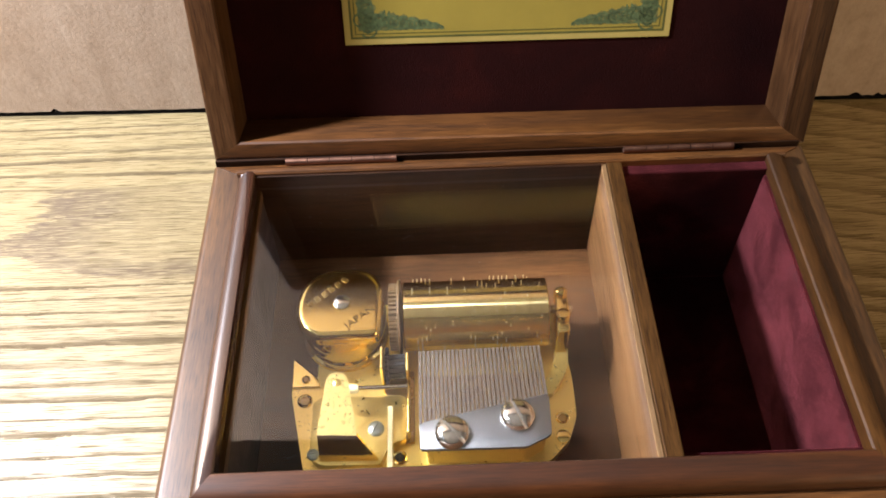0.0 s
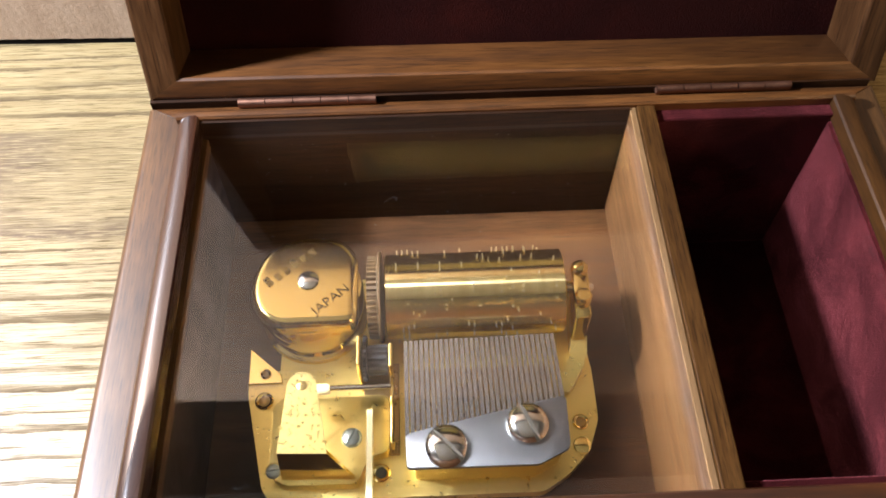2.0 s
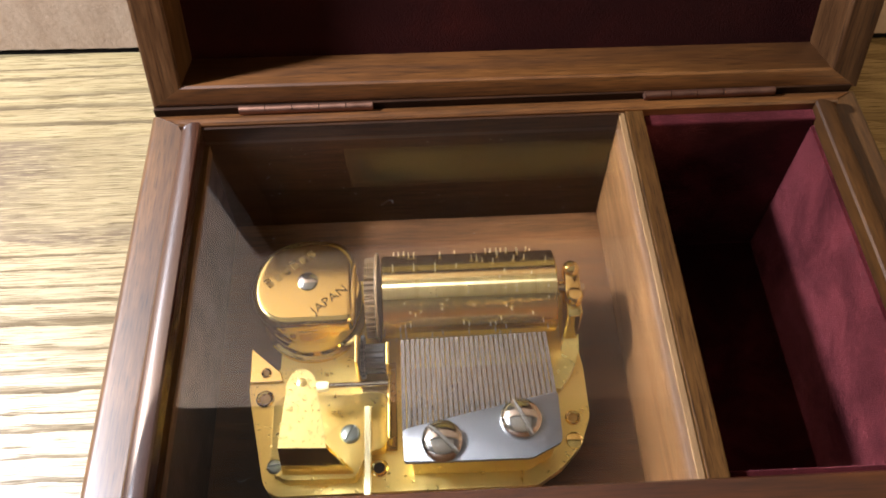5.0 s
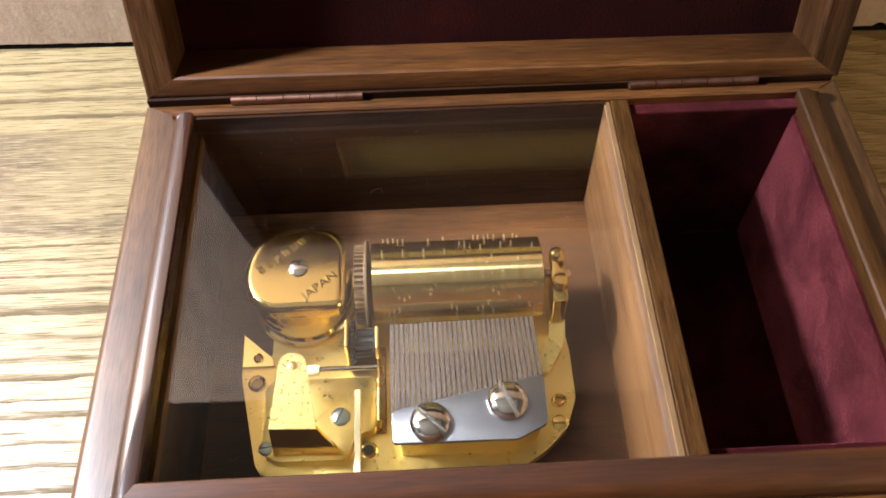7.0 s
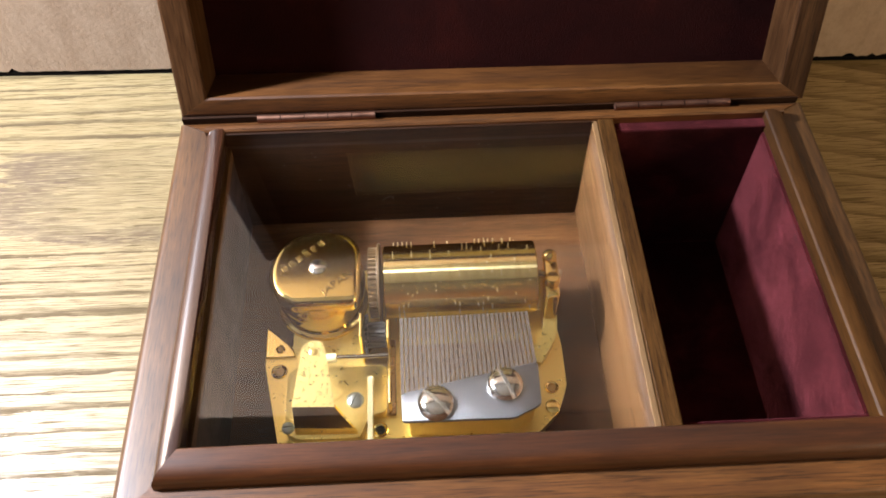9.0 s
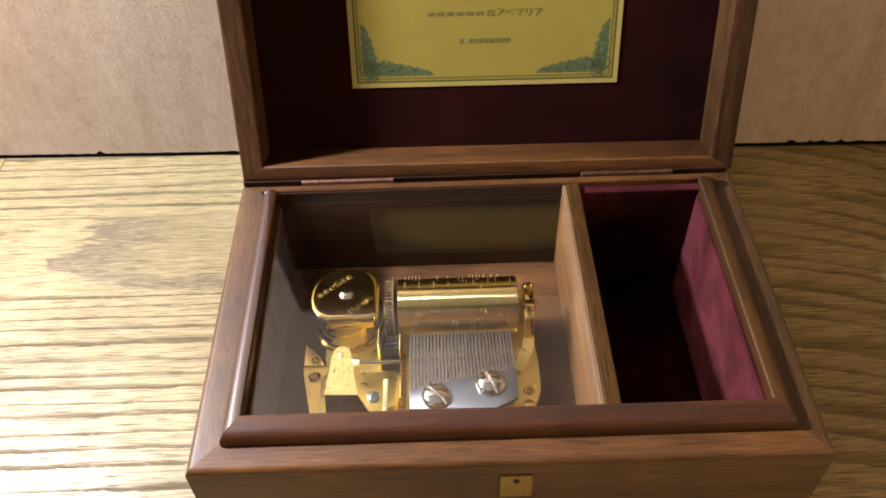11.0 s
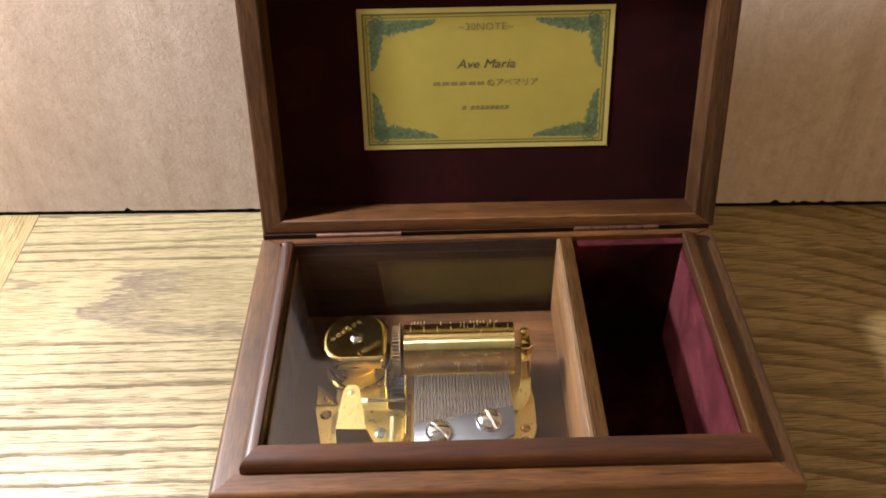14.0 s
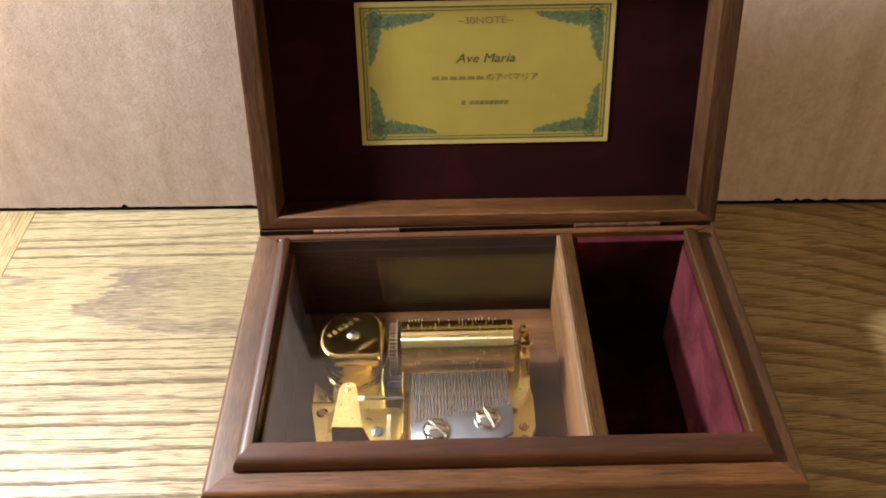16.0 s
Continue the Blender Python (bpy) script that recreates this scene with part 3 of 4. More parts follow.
part("velvet_left", velvet_sheet(DXR, DXR + 0.0010, IYF + 0.0034, IYB - 0.0038, 0.004, VT), "velvet", music_box)
part("velvet_right", velvet_sheet(IXR - 0.0012, IXR, IYF + 0.0034, IYB - 0.0038, 0.004, VT), "velvet", music_box)
part("velvet_floor", velvet_sheet(DXR + 0.001, IXR - 0.0012, IYF + 0.0034, IYB - 0.0038, 0.004, 0.0080), "velvet", music_box)

# small brass lock plate let into the front board
plate = part("lock_plate", box(-0.0030, 0.0062, -0.0006, 0.0004, 0.0400, 0.0516, 0.0003), "gold_dark", music_box, "small dark brass lock plate")
part("keyhole", turned([(0.0009, -0.0002), (0.0009, 0.0002), (0, 0.0002)], (0.0016, -0.0006, 0.0490), "y", 16), "hole", plate)

# ---- lid ----
TILT = radians(16.73)
LO, LU, LV = Vector((0, 0.1140, 0.0593)), Vector((0, math.sin(TILT), math.cos(TILT))), Vector((0, math.cos(TILT), -math.sin(TILT)))


LXL, LXR, LH, LD, LT = -0.0874, 0.0880, 0.1165, 0.0245, 0.0148
LID_SKEW = radians(-0.45)


def lid_place(x, u, v):
    x, u = (x - LXL) * math.cos(LID_SKEW) - u * math.sin(LID_SKEW) + LXL, (x - LXL) * math.sin(LID_SKEW) + u * math.cos(LID_SKEW)
    return LO + Vector((x, 0, 0)) + LU * u + LV * v


def lid_profile(width):
    r = 0.0012
    pts = [(0, LD)] + [(r - r * math.cos(radians(a)), r - r * math.sin(radians(a))) for a in (0, 30, 60, 90)]
    return pts + [(width - 0.0005, 0), (width, 0.0005), (width, LD)]


lid = part("lid", prism([(LXL, 0), (LXR, 0), (LXR, LH), (LXL, LH)], LD - 0.0060, LD + 0.004, 0.0015, lid_place), "walnut_x", music_box, "lid standing open, its outer panel")
B, S = 0.0057, 0.0080
part("lid_rail", rail((LXL, 0), (LXR, 0), (0, 1), lid_profile(B), S / B, S / B, lid_place), "walnut_x", lid, smooth=True)
part("lid_rail", rail((LXL, LH), (LXR, LH), (0, -1), lid_profile(S), 1, 1, lid_place), "walnut_x", lid, smooth=True)
part("lid_rail", rail((LXL, 0), (LXL, LH), (1, 0), lid_profile(S), B / S, 1, lid_place), "walnut_z", lid, smooth=True)
part("lid_rail", rail((LXR, 0), (LXR, LH), (-1, 0), lid_profile(S), B / S, 1, lid_place), "walnut_z", lid, smooth=True)
part("lid_lining", prism([(LXL + S, B), (LXR - S, B), (LXR - S, LH - S), (LXL + S, LH - S)], LT, LT + 0.002, 0.0, lid_place), "lining", lid, "dark maroon felt lining")

# hinges


def hinge(x0, x1):
    y, z, r = 0.1124, TOP + 0.0016, 0.00095
    h = part("hinge", box(x0, x1, y - 0.0006, D + 0.0001, TOP + 0.0003, TOP + 0.0011, 0.0001), "copper", music_box, "copper-coloured hinge")
    n = 5
    w = (x1 - x0) / n
    for i in range(n):
        prof = [(0, 0.00010), (r, 0.00010), (r, w - 0.00010), (0, w - 0.00010)]
        part("knuckle", turned(prof, (x0 + w * i, y, z), "x", 24), "copper", h)
    up = [lid_place(x, u, v) for x, u, v in ((x0, -0.0002, 0.0003), (x1, -0.0002, 0.0003), (x1, -0.0002, 0.008), (x0, -0.0002, 0.008))]
    bm = bmesh.new()
    a = [bm.verts.new(p) for p in up]
    b = [bm.verts.new(p - LU * 0.0006) for p in up]
    bm.faces.new(a)
    bm.faces.new(b[::-1])
    for i in range(4):
        bm.faces.new((a[i], a[(i + 1) % 4], b[(i + 1) % 4], b[i]))
    part("hinge_leaf", bm, "copper", h)


# Dark strip added to block light leaking through the gap, where shade belongs.
part("lid_gap_shade", box(LXL + 0.0002, LXR - 0.002, D + 0.0001, D + 0.0012, 0.045, 0.0593), "inner_shade", music_box, "dark strip added to close off light under the lid")
hinge(-0.0662, -0.0334)
hinge(0.0336, 0.0662)

# ---- title card in the lid ----
CX, CU, CW, CH = 0.0, 0.0557, 0.0942, 0.0536
CARD_V = LT - 0.0004
card = thing("title_card", tuple(lid_place(CX, CU, LT)), "gold title card with green scrolls in the open lid", "card")


def card_place(x, y, z):
    return lid_place(CX + x, CU + y, CARD_V - z)


def rect_ring(w, h, t, z0, z1):
    bm = bmesh.new()
    o = [(-w, -h), (w, -h), (w, h), (-w, h)]
    i = [(-w + t, -h + t), (w - t, -h + t), (w - t, h - t), (-w + t, h - t)]
    for k in range(4):
        j = (k + 1) % 4
        bm.faces.new([bm.verts.new(card_place(*p, z1)) for p in (o[k], o[j], i[j], i[k])])
    bmesh.ops.remove_doubles(bm, verts=bm.verts, dist=1e-6)
    return bm


part("card_paper", prism([(-CW / 2, -CH / 2), (CW / 2, -CH / 2), (CW / 2, CH / 2), (-CW / 2, CH / 2)], -0.0003, 0.0, 0.0, card_place), "card", card)
part("card_margin", rect_ring(CW / 2 - 0.0001, CH / 2 - 0.0001, 0.0016, 0, 0.00005), "card_edge", card, "paler gold margin")
part("border_line", rect_ring(CW / 2 - 0.0018, CH / 2 - 0.0018, 0.0006, 0, 0.00006), "ink_olive", card)
part("border_line", rect_ring(CW / 2 - 0.0031, CH / 2 - 0.0031, 0.0003, 0, 0.00006), "ink_olive", card)


def curl(bm, x, y, r, turns, start, width, sx, sy):
    n = max(6, int(14 * turns))
    last = None
    for i in range(n + 1):
        f = i / n
        a = start + f * turns * 2 * math.pi
        rr = r * (1 - 0.75 * f)
        w = width * (1 - 0.5 * f) / 2
        pts = [bm.verts.new(card_place((x + (rr + s * w) * math.cos(a)) * sx, (y + (rr + s * w) * math.sin(a)) * sy, 0.00006)) for s in (-1, 1)]
        if last:
            bm.faces.new((last[0], last[1], pts[1], pts[0]))
        last = pts


def leaf(bm, x, y, a, length, width, sx, sy):
    ca, sa = math.cos(a), math.sin(a)
    ring = []
    for f, w in ((0, 0.1), (0.35, 1), (0.7, 0.6), (1, 0.0), (0.7, -0.6), (0.35, -1)):
        p, q = f * length, w * width / 2
        ring.append(bm.verts.new(card_place((x + p * ca - q * sa) * sx, (y + p * sa + q * ca) * sy, 0.00004)))
    bm.faces.new(ring)


def corner_ornament(sx, sy):
    """Scrollwork filling an L along two edges of the card, thinning towards its tips."""
    rng = random.Random(7)
    bm = bmesh.new()
    ex, ey = CW / 2 - 0.0042, CH / 2 - 0.0042
    for k in range(17):
        f = k / 16
        x, w = ex - f * 0.0235, 0.0056 * (1 - f) ** 0.7 + 0.0010
        curl(bm, x - 0.0006, ey - w * 0.45, w * 0.42, 1.5, rng.uniform(0, 6.28), 0.00062, sx, sy)
        leaf(bm, x, ey - w * 0.2, rng.uniform(2.6, 4.2), 0.0026 * (1.2 - f), 0.0011, sx, sy)
        leaf(bm, x, ey - w * 0.8, rng.uniform(3.0, 4.6), 0.0022 * (1.2 - f), 0.0010, sx, sy)
    for k in range(13):
        f = k / 12
        y, w = ey - f * 0.0175, 0.0056 * (1 - f) ** 0.7 + 0.0010
        curl(bm, ex - w * 0.45, y - 0.0006, w * 0.42, 1.5, rng.uniform(0, 6.28), 0.00062, sx, sy)
        leaf(bm, ex - w * 0.2, y, rng.uniform(4.0, 5.6), 0.0026 * (1.2 - f), 0.0011, sx, sy)
        leaf(bm, ex - w * 0.8, y, rng.uniform(4.0, 5.2), 0.0022 * (1.2 - f), 0.0010, sx, sy)
    ground = bmesh.new()
    for horizontal, length, n in ((True, 0.0245, 26), (False, 0.0185, 20)):
        last = None
        for k in range(n + 1):
            f = k / n
            w = 0.0058 * (1 - f) ** 0.55 * (1 + 0.16 * math.sin(k * 1.9)) + 0.0004
            o = 0.0003 * math.sin(k * 2.7)
            p = ((ex - f * length, ey + o), (ex - f * length, ey - w)) if horizontal else ((ex + o, ey - f * length), (ex - w, ey - f * length))
            row = [ground.verts.new(card_place(x * sx, y * sy, 0.00002 if horizontal else 0.00003)) for x, y in p]
            if last:
                ground.faces.new((last[0], last[1], row[1], row[0]))
            last = row
    ornament = part("corner_ornament", ground, "ink_ground", card, "dark green corner ornament with teal scrolls")
    part("scrollwork", bm, "ink_green", ornament)


for sx in (-1, 1):
    for sy in (-1, 1):
        corner_ornament(sx, sy)


def ink_line(text, y, size, width, shear=0.0, x=0.0, ink="ink"):
    part("printed_line", lettering(text, size, lambda a, b, c: card_place(a + x, b + y, 0.00005 + c), 0.00004, shear, width), ink, card)


def ink_bars(y, height, x0, x1, n, slant=0.0):
    w = (x1 - x0) / n
    for i in range(n):
        bm = bmesh.new()
        a, b = x0 + w * i + w * 0.1, x0 + w * (i + 1) - w * 0.12
        bm.faces.new([bm.verts.new(card_place(p + slant * q, y + q, 0.00006)) for p, q in ((a, -height / 2), (b, -height / 2), (b, height / 2), (a, height / 2))])
        part("printed_bar", bm, "ink_faint", card)


ink_line("~30NOTE~", 0.0197, 0.0036, 0.0200, ink="ink_faint")
ink_line("Ave Maria", 0.0060, 0.0048, 0.0218, 0.28)
ink_bars(-0.0012, 0.0013, -0.0200, -0.0002, 6)
ink_line("のアベマリア", -0.0012, 0.0034, 0.0190, 0.0, 0.0100, "ink_faint")
ink_bars(-0.0106, 0.0015, -0.0090, -0.0072, 1, 0.25)
ink_bars(-0.0106, 0.0015, -0.0058, 0.0090, 8, 0.25)

# ---- musical movement ----
PLATE = 0.0305
movement = thing("musical_movement", (-0.026, 0.052, FLOOR), "gold-plated musical movement with brass cylinder and steel comb under glass", "mechanism")


def rounded(points, r, k=4):
    """The outline with its corners rounded."""
    out = []
    n = len(points)
    for i in range(n):
        a, b, c = Vector(points[i - 1]), Vector(points[i]), Vector(points[(i + 1) % n])
        rr = min(r, (a - b).length * 0.45, (c - b).length * 0.45)
        p, q = b + (a - b).normalized() * rr, b + (c - b).normalized() * rr
        for j in range(k + 1):
            f = j / k
            s = p.lerp(b, f).lerp(b.lerp(q, f), f)
            out.append((s.x, s.y))
    return out


bed = part("bedplate", prism(rounded([(-0.0643, 0.0616), (-0.0640, 0.0500), (-0.0594, 0.0283), (-0.0572, 0.0255), (0.0003, 0.0255), (0.0060, 0.0290), (0.0110, 0.0340), (0.0138, 0.0410), (0.0139, 0.0530), (0.0126, 0.0640), (0.0105, 0.0770), (-0.0350, 0.0790), (-0.0480, 0.0800), (-0.0560, 0.0760), (-0.0571, 0.0600), (-0.0571, 0.0546)], 0.0012), PLATE - 0.0030, PLATE, 0.0004), "gold_satin", movement, "gold-plated bedplate", smooth=True)
for fx, fy in ((-0.0555, 0.0320), (0.0020, 0.0310), (0.0085, 0.0700), (-0.0500, 0.0735)):
    part("mounting_post", turned([(0.0030, FLOOR), (0.0030, PLATE - 0.0031), (0, PLATE - 0.0031)], (fx, fy, 0), "z", 20), "gold_dark", movement, smooth=True)


def eyelet(x, y, r, z=PLATE, inner="gold_dark"):
    part("eyelet", turned([(r, 0), (r, 0.0003), (r * 0.85, 0.0005), (r * 0.62, 0.0003), (r * 0.6, 0.0001)], (x, y, z), "z", 20), "gold", bed, smooth=True)
    part("hole", turned([(r * 0.62, 0.0001), (r * 0.3, 0.0003), (0, 0.0003)], (x, y, z), "z", 16), inner, bed)


eyelet(-0.0602, 0.0483, 0.0021)
eyelet(0.0098, 0.0405, 0.0018)
eyelet(-0.0602, 0.0546, 0.0012, PLATE + 0.0008)
eyelet(-0.0341, 0.0308, 0.0020, inner="hole")
part("stud", turned([(0.0019, 0), (0.0019, 0.0002), (0.0016, 0.0003), (0, 0.0003)], (0.0095, 0.0352, PLATE), "z", 20), "gold", bed, smooth=True)

# comb
CT = 0.0413
part("comb_block", prism(rounded([(-0.0268, 0.0290), (-0.0015, 0.0288), (0.0042, 0.0318), (0.0044, 0.0410), (-0.0268, 0.0360)], 0.0008), PLATE, CT - 0.0011, 0.0003), "gold_satin", movement, smooth=True)
ROOT_L, ROOT_R = (-0.0285, 0.0352), (0.0055, 0.0424)
comb = part("comb", prism(rounded([(-0.0283, 0.0279), (-0.0015, 0.0277), (0.0052, 0.0309), ROOT_R, ROOT_L], 0.0010), CT - 0.0011, CT, 0.0002), "steel_plate", movement, "grey steel comb", smooth=True)
TEETH = 30
for i in range(TEETH):
    f0, f1 = i / TEETH, (i + 0.76) / TEETH
    tl, tr = -0.0285 + 0.0333 * f0, -0.0285 + 0.0333 * f1
    rl, rr = ROOT_L[0] + (ROOT_R[0] - ROOT_L[0]) * f0, ROOT_L[0] + (ROOT_R[0] - ROOT_L[0]) * f1
    y0 = ROOT_L[1] + (ROOT_R[1] - ROOT_L[1]) * f0 - 0.0004
    y1 = 0.0566 + 0.0006 * f0
    bm = bmesh.new()
    vs = [bm.verts.new(p) for p in ((rl, y0, CT - 0.0010), (rr, y0, CT - 0.0010), (tr, y1, CT - 0.0007), (tl, y1, CT - 0.0007), (rl, y0, CT - 0.00005), (rr, y0, CT - 0.00005), (tr, y1, CT - 0.00015), (tl, y1, CT - 0.00015))]
    for q in ((0, 3, 2, 1), (4, 5, 6, 7), (0, 1, 5, 4), (1, 2, 6, 5), (2, 3, 7, 6), (3, 0, 4, 7)):
        bm.faces.new([vs[k] for k in q])
    part("tooth", bm, "steel", comb)
# a dark slab that puts the shade under the teeth into its colour
part("comb_shade", box(-0.0270, 0.0040, 0.0400, 0.0540, PLATE + 0.0002, PLATE + 0.0012), "gold_dark", movement)


def slotted_screw(x, y, z, r, h, turn, parent, material, name="screw"):
    dome = [(r, 0), (r, h * 0.18)] + [(r * math.cos(radians(a)), h * (0.18 + 0.82 * math.sin(radians(a)))) for a in (20, 40, 55, 70, 82)] + [(0, h)]
    slot = r * 0.11
    halves = []
    for s in (-1, 1):
        b = turned(dome, (0, 0, 0), "z", 40)
        bmesh.ops.bisect_plane(b, geom=b.verts[:] + b.edges[:] + b.faces[:], plane_co=(0, s * slot, 0), plane_no=(0, s, 0), clear_inner=True)
        bmesh.ops.holes_fill(b, edges=[e for e in b.edges if len(e.link_faces) == 1])
        halves.append(b)
    halves.append(box(-r * 0.97, r * 0.97, -slot * 1.1, slot * 1.1, 0.0, h * 0.35))
    b = join(*halves)
    bmesh.ops.transform(b, verts=b.verts, matrix=Matrix.Translation((x, y, z)) @ Matrix.Rotation(radians(turn), 4, "Z"))
    return part(name, b, material, parent, smooth=True)


slotted_screw(-0.0201, 0.0322, CT, 0.0046, 0.0024, -46, movement, "chrome", "comb_screw")
slotted_screw(-0.0031, 0.0363, CT, 0.0046, 0.0024, -66, movement, "chrome", "comb_screw")

# cylinder with its pins
AY, AZ, AR = 0.0683, 0.0405, 0.0096
C0, C1 = -0.0324, 0.0076
cyl = part("cylinder", turned([(0, 0), (AR * 0.75, 0), (AR * 0.96, 0.0001), (AR, 0.0004), (AR, C1 - C0 - 0.0004), (AR * 0.96, C1 - C0 - 0.0001), (AR * 0.75, C1 - C0), (0, C1 - C0)], (C0, AY, AZ), "x", 72), "brass", movement, "polished brass cylinder", smooth=True)


def pins():
    rng = random.Random(11)
    bm = bmesh.new()
    for _ in range(175):
        x = C0 + 0.0022 + (C1 - C0 - 0.0040) * (rng.randrange(30) + 0.5) / 30
        a = rng.uniform(0, 2 * math.pi)
        d = Vector((0, math.cos(a), math.sin(a)))
        s, t = Vector((1, 0, 0)), Vector((0, -d.z, d.y))
        w, h = 0.00013, 0.0010
        low = [bm.verts.new(Vector((x, AY, AZ)) + d * (AR - 0.0002) + s * p * w + t * q * w) for p, q in ((-1, -1), (1, -1), (1, 1), (-1, 1))]
        top = [bm.verts.new(v.co + d * (h + 0.0002)) for v in low]
        bm.faces.new(top)
        for k in range(4):
            bm.faces.new((low[k], low[(k + 1) % 4], top[(k + 1) % 4], top[k]))
    return bm


part("pins", pins(), "pin", cyl, kind="stuff")


def gear(x0, x1, y, z, r, teeth, depth):
    pts = []
    for k in range(teeth):
        for f, rr in ((0.0, r), (0.3, r), (0.5, r - depth), (0.8, r - depth)):
            a = 2 * math.pi * (k + f) / teeth
            pts.append((y + rr * math.cos(a), z + rr * math.sin(a)))
    bm = prism(pts, x0, x1)
    for v in bm.verts:
        v.co = (v.co.z, v.co.x, v.co.y)
    return bm


part("cylinder_gear", gear(-0.0362, -0.0340, AY, AZ, 0.0094, 44, 0.0010), "amber", movement, "amber-brown toothed wheel")
part("gear_flange", turned([(0, 0), (0.0102, 0), (0.0104, 0.0002), (0.0104, 0.0006), (0, 0.0008)], (-0.0338, AY, AZ), "x", 40), "amber", movement, smooth=True)
part("axle", turned([(0, 0), (0.0011, 0), (0.0011, 0.0066), (0.0008, 0.0072), (0, 0.0072)], (C1, AY, AZ + 0.001), "x", 16), "chrome", movement, smooth=True)

# bearing on the far side of the cylinder
post = part("bearing_post", prism(rounded([(0.0094, 0.0585), (0.0128, 0.0585), (0.0126, 0.0720), (0.0096, 0.0720)], 0.0008), PLATE, 0.0452, 0.0005), "gold", movement, smooth=True)


part("bearing_arm", prism([(0.0112 + 0.0019 * math.cos(t), 0.0628 + 0.0019 * math.sin(t)) for t in [radians(q) for q in range(180, 361, 20)]] + [(0.0112 + 0.0019 * math.cos(t), 0.0705 + 0.0019 * math.sin(t)) for t in [radians(q) for q in range(0, 181, 20)]], 0.0452, 0.0470, 0.0006), "gold", post, smooth=True)
slotted_screw(0.0112, 0.0700, 0.0470, 0.0019, 0.0016, 35, movement, "gold", "bearing_screw")
part("bearing_knob", turned([(0.0019, 0), (0.0019, 0.0006), (0.0015, 0.0011), (0, 0.0012)], (0.0112, 0.0628, 0.0470), "z", 24), "gold", post, smooth=True)


def foot_strip():
    bm = bmesh.new()
    path = [(0.0113, 0.0600), (0.0110, 0.0565), (0.0098, 0.0530), (0.0078, 0.0498), (0.0060, 0.0475)]
    last = None
    for k, (x, y) in enumerate(path):
        h = 0.0350 - 0.0028 * k / 4
        w = 0.0018
        row = [bm.verts.new(p) for p in ((x - w, y + 0.0006, h), (x + w, y - 0.0006, h), (x + w, y - 0.0006, PLATE), (x - w, y + 0.0006, PLATE))]
        if last:
            for i in range(4):
                bm.faces.new((last[i], last[(i + 1) % 4], row[(i + 1) % 4], row[i]))
        else:
            bm.faces.new(row)
        last = row
    bm.faces.new(last[::-1])
    return bm


part("bearing_foot", foot_strip(), "gold_satin", movement, smooth=True)

# spring housing
HT = 0.0478
HX, HY = -0.0492, 0.0708
outline = rounded([(-0.0382, 0.0580), (-0.0382, 0.0758), (-0.0412, 0.0798), (-0.0462, 0.0810), (-0.0511, 0.0811), (-0.0560, 0.0796), (-0.0597, 0.0762), (-0.0616, 0.0715), (-0.0619, 0.0670), (-0.0608, 0.0628), (-0.0584, 0.0597), (-0.0550, 0.0580)], 0.0032, 5)


def pan(points, z0, z1, r, k=8):
    """A pressed cover: upright side, rolled over into a flat top."""
    bm = bmesh.new()
    n = len(points)
    side = []
    for i in range(n):
        t = (Vector(points[(i + 1) % n]) - Vector(points[i - 1])).normalized()
        side.append(Vector((-t.y, t.x)))
    rows = [(0.0, z0)] + [(r * (1 - math.cos(radians(90 * j / k))), z1 - r + r * math.sin(radians(90 * j / k))) for j in range(k + 1)] + [(r + 0.0003, z1)]
    rings = [[bm.verts.new((points[i][0] + side[i].x * d, points[i][1] + side[i].y * d, z)) for i in range(n)] for d, z in rows]
    for a, b in zip(rings, rings[1:]):
        for i in range(n):
            bm.faces.new((a[i], a[(i + 1) % n], b[(i + 1) % n], b[i]))
    bm.faces.new(rings[0][::-1])
    bm.faces.new(rings[-1])
    return bm


housing = part("spring_housing", turned([(0.0124, PLATE - HT), (0.0124, PLATE - HT + 0.0007), (0.0121, PLATE - HT + 0.0011), (0.0112, PLATE - HT + 0.0013), (0.0112, PLATE - HT + 0.0018), (0.0115, PLATE - HT + 0.0040), (0.0119, PLATE - HT + 0.0070), (0.0121, -0.0062), (0.0117, -0.0050), (0.0117, -0.0035), (0, -0.0035)], (HX - 0.0002, HY - 0.0014, HT), "z", 64), "gold", movement, "brass mainspring drum", smooth=True)
cover = part("housing_cover", pan(outline, HT - 0.0042, HT, 0.0020), "gold", housing, "rounded gold-plated cover", smooth=True)
part("side_plate", prism([(-0.0642, 0.0614), (-0.0640, 0.0523), (-0.0562, 0.0523), (-0.0568, 0.0546)], PLATE, PLATE + 0.0008, 0.0002), "gold", movement)
part("housing_rivet", turned([(0.0024, 0), (0.0023, 0.0004), (0.0018, 0.0007), (0.0008, 0.0009), (0, 0.0009)], (-0.0490, 0.0690, HT), "z", 24), "chrome", housing, smooth=True)


def on_cover(cx, cy, turn):
    c, s = math.cos(radians(turn)), math.sin(radians(turn))
    return lambda a, b, d: Vector((cx + a * c - b * s, cy + a * s + b * c, HT + d))


part("stamped_word", lettering("JAPAN", 0.0030, on_cover(-0.0440, 0.0640, 40), 0.0002, 0, 0.0096), "stamp", housing)


def stamped_bars(cx, cy, turn, n, length, height):
    put = on_cover(cx, cy, turn)
    for i in range(n):
        w = length / n
        x = -length / 2 + w * (i + 0.5)
        h = height * (1.0 if i in (0, 3) else 0.72)
        b = box(x - w * 0.30, x + w * 0.30, -height / 2, -height / 2 + h, 0.0, 0.0002, 0.00012, 1)
        for v in b.verts:
            v.co = put(*v.co)
        part("stamped_bar", b, "stamp", housing)


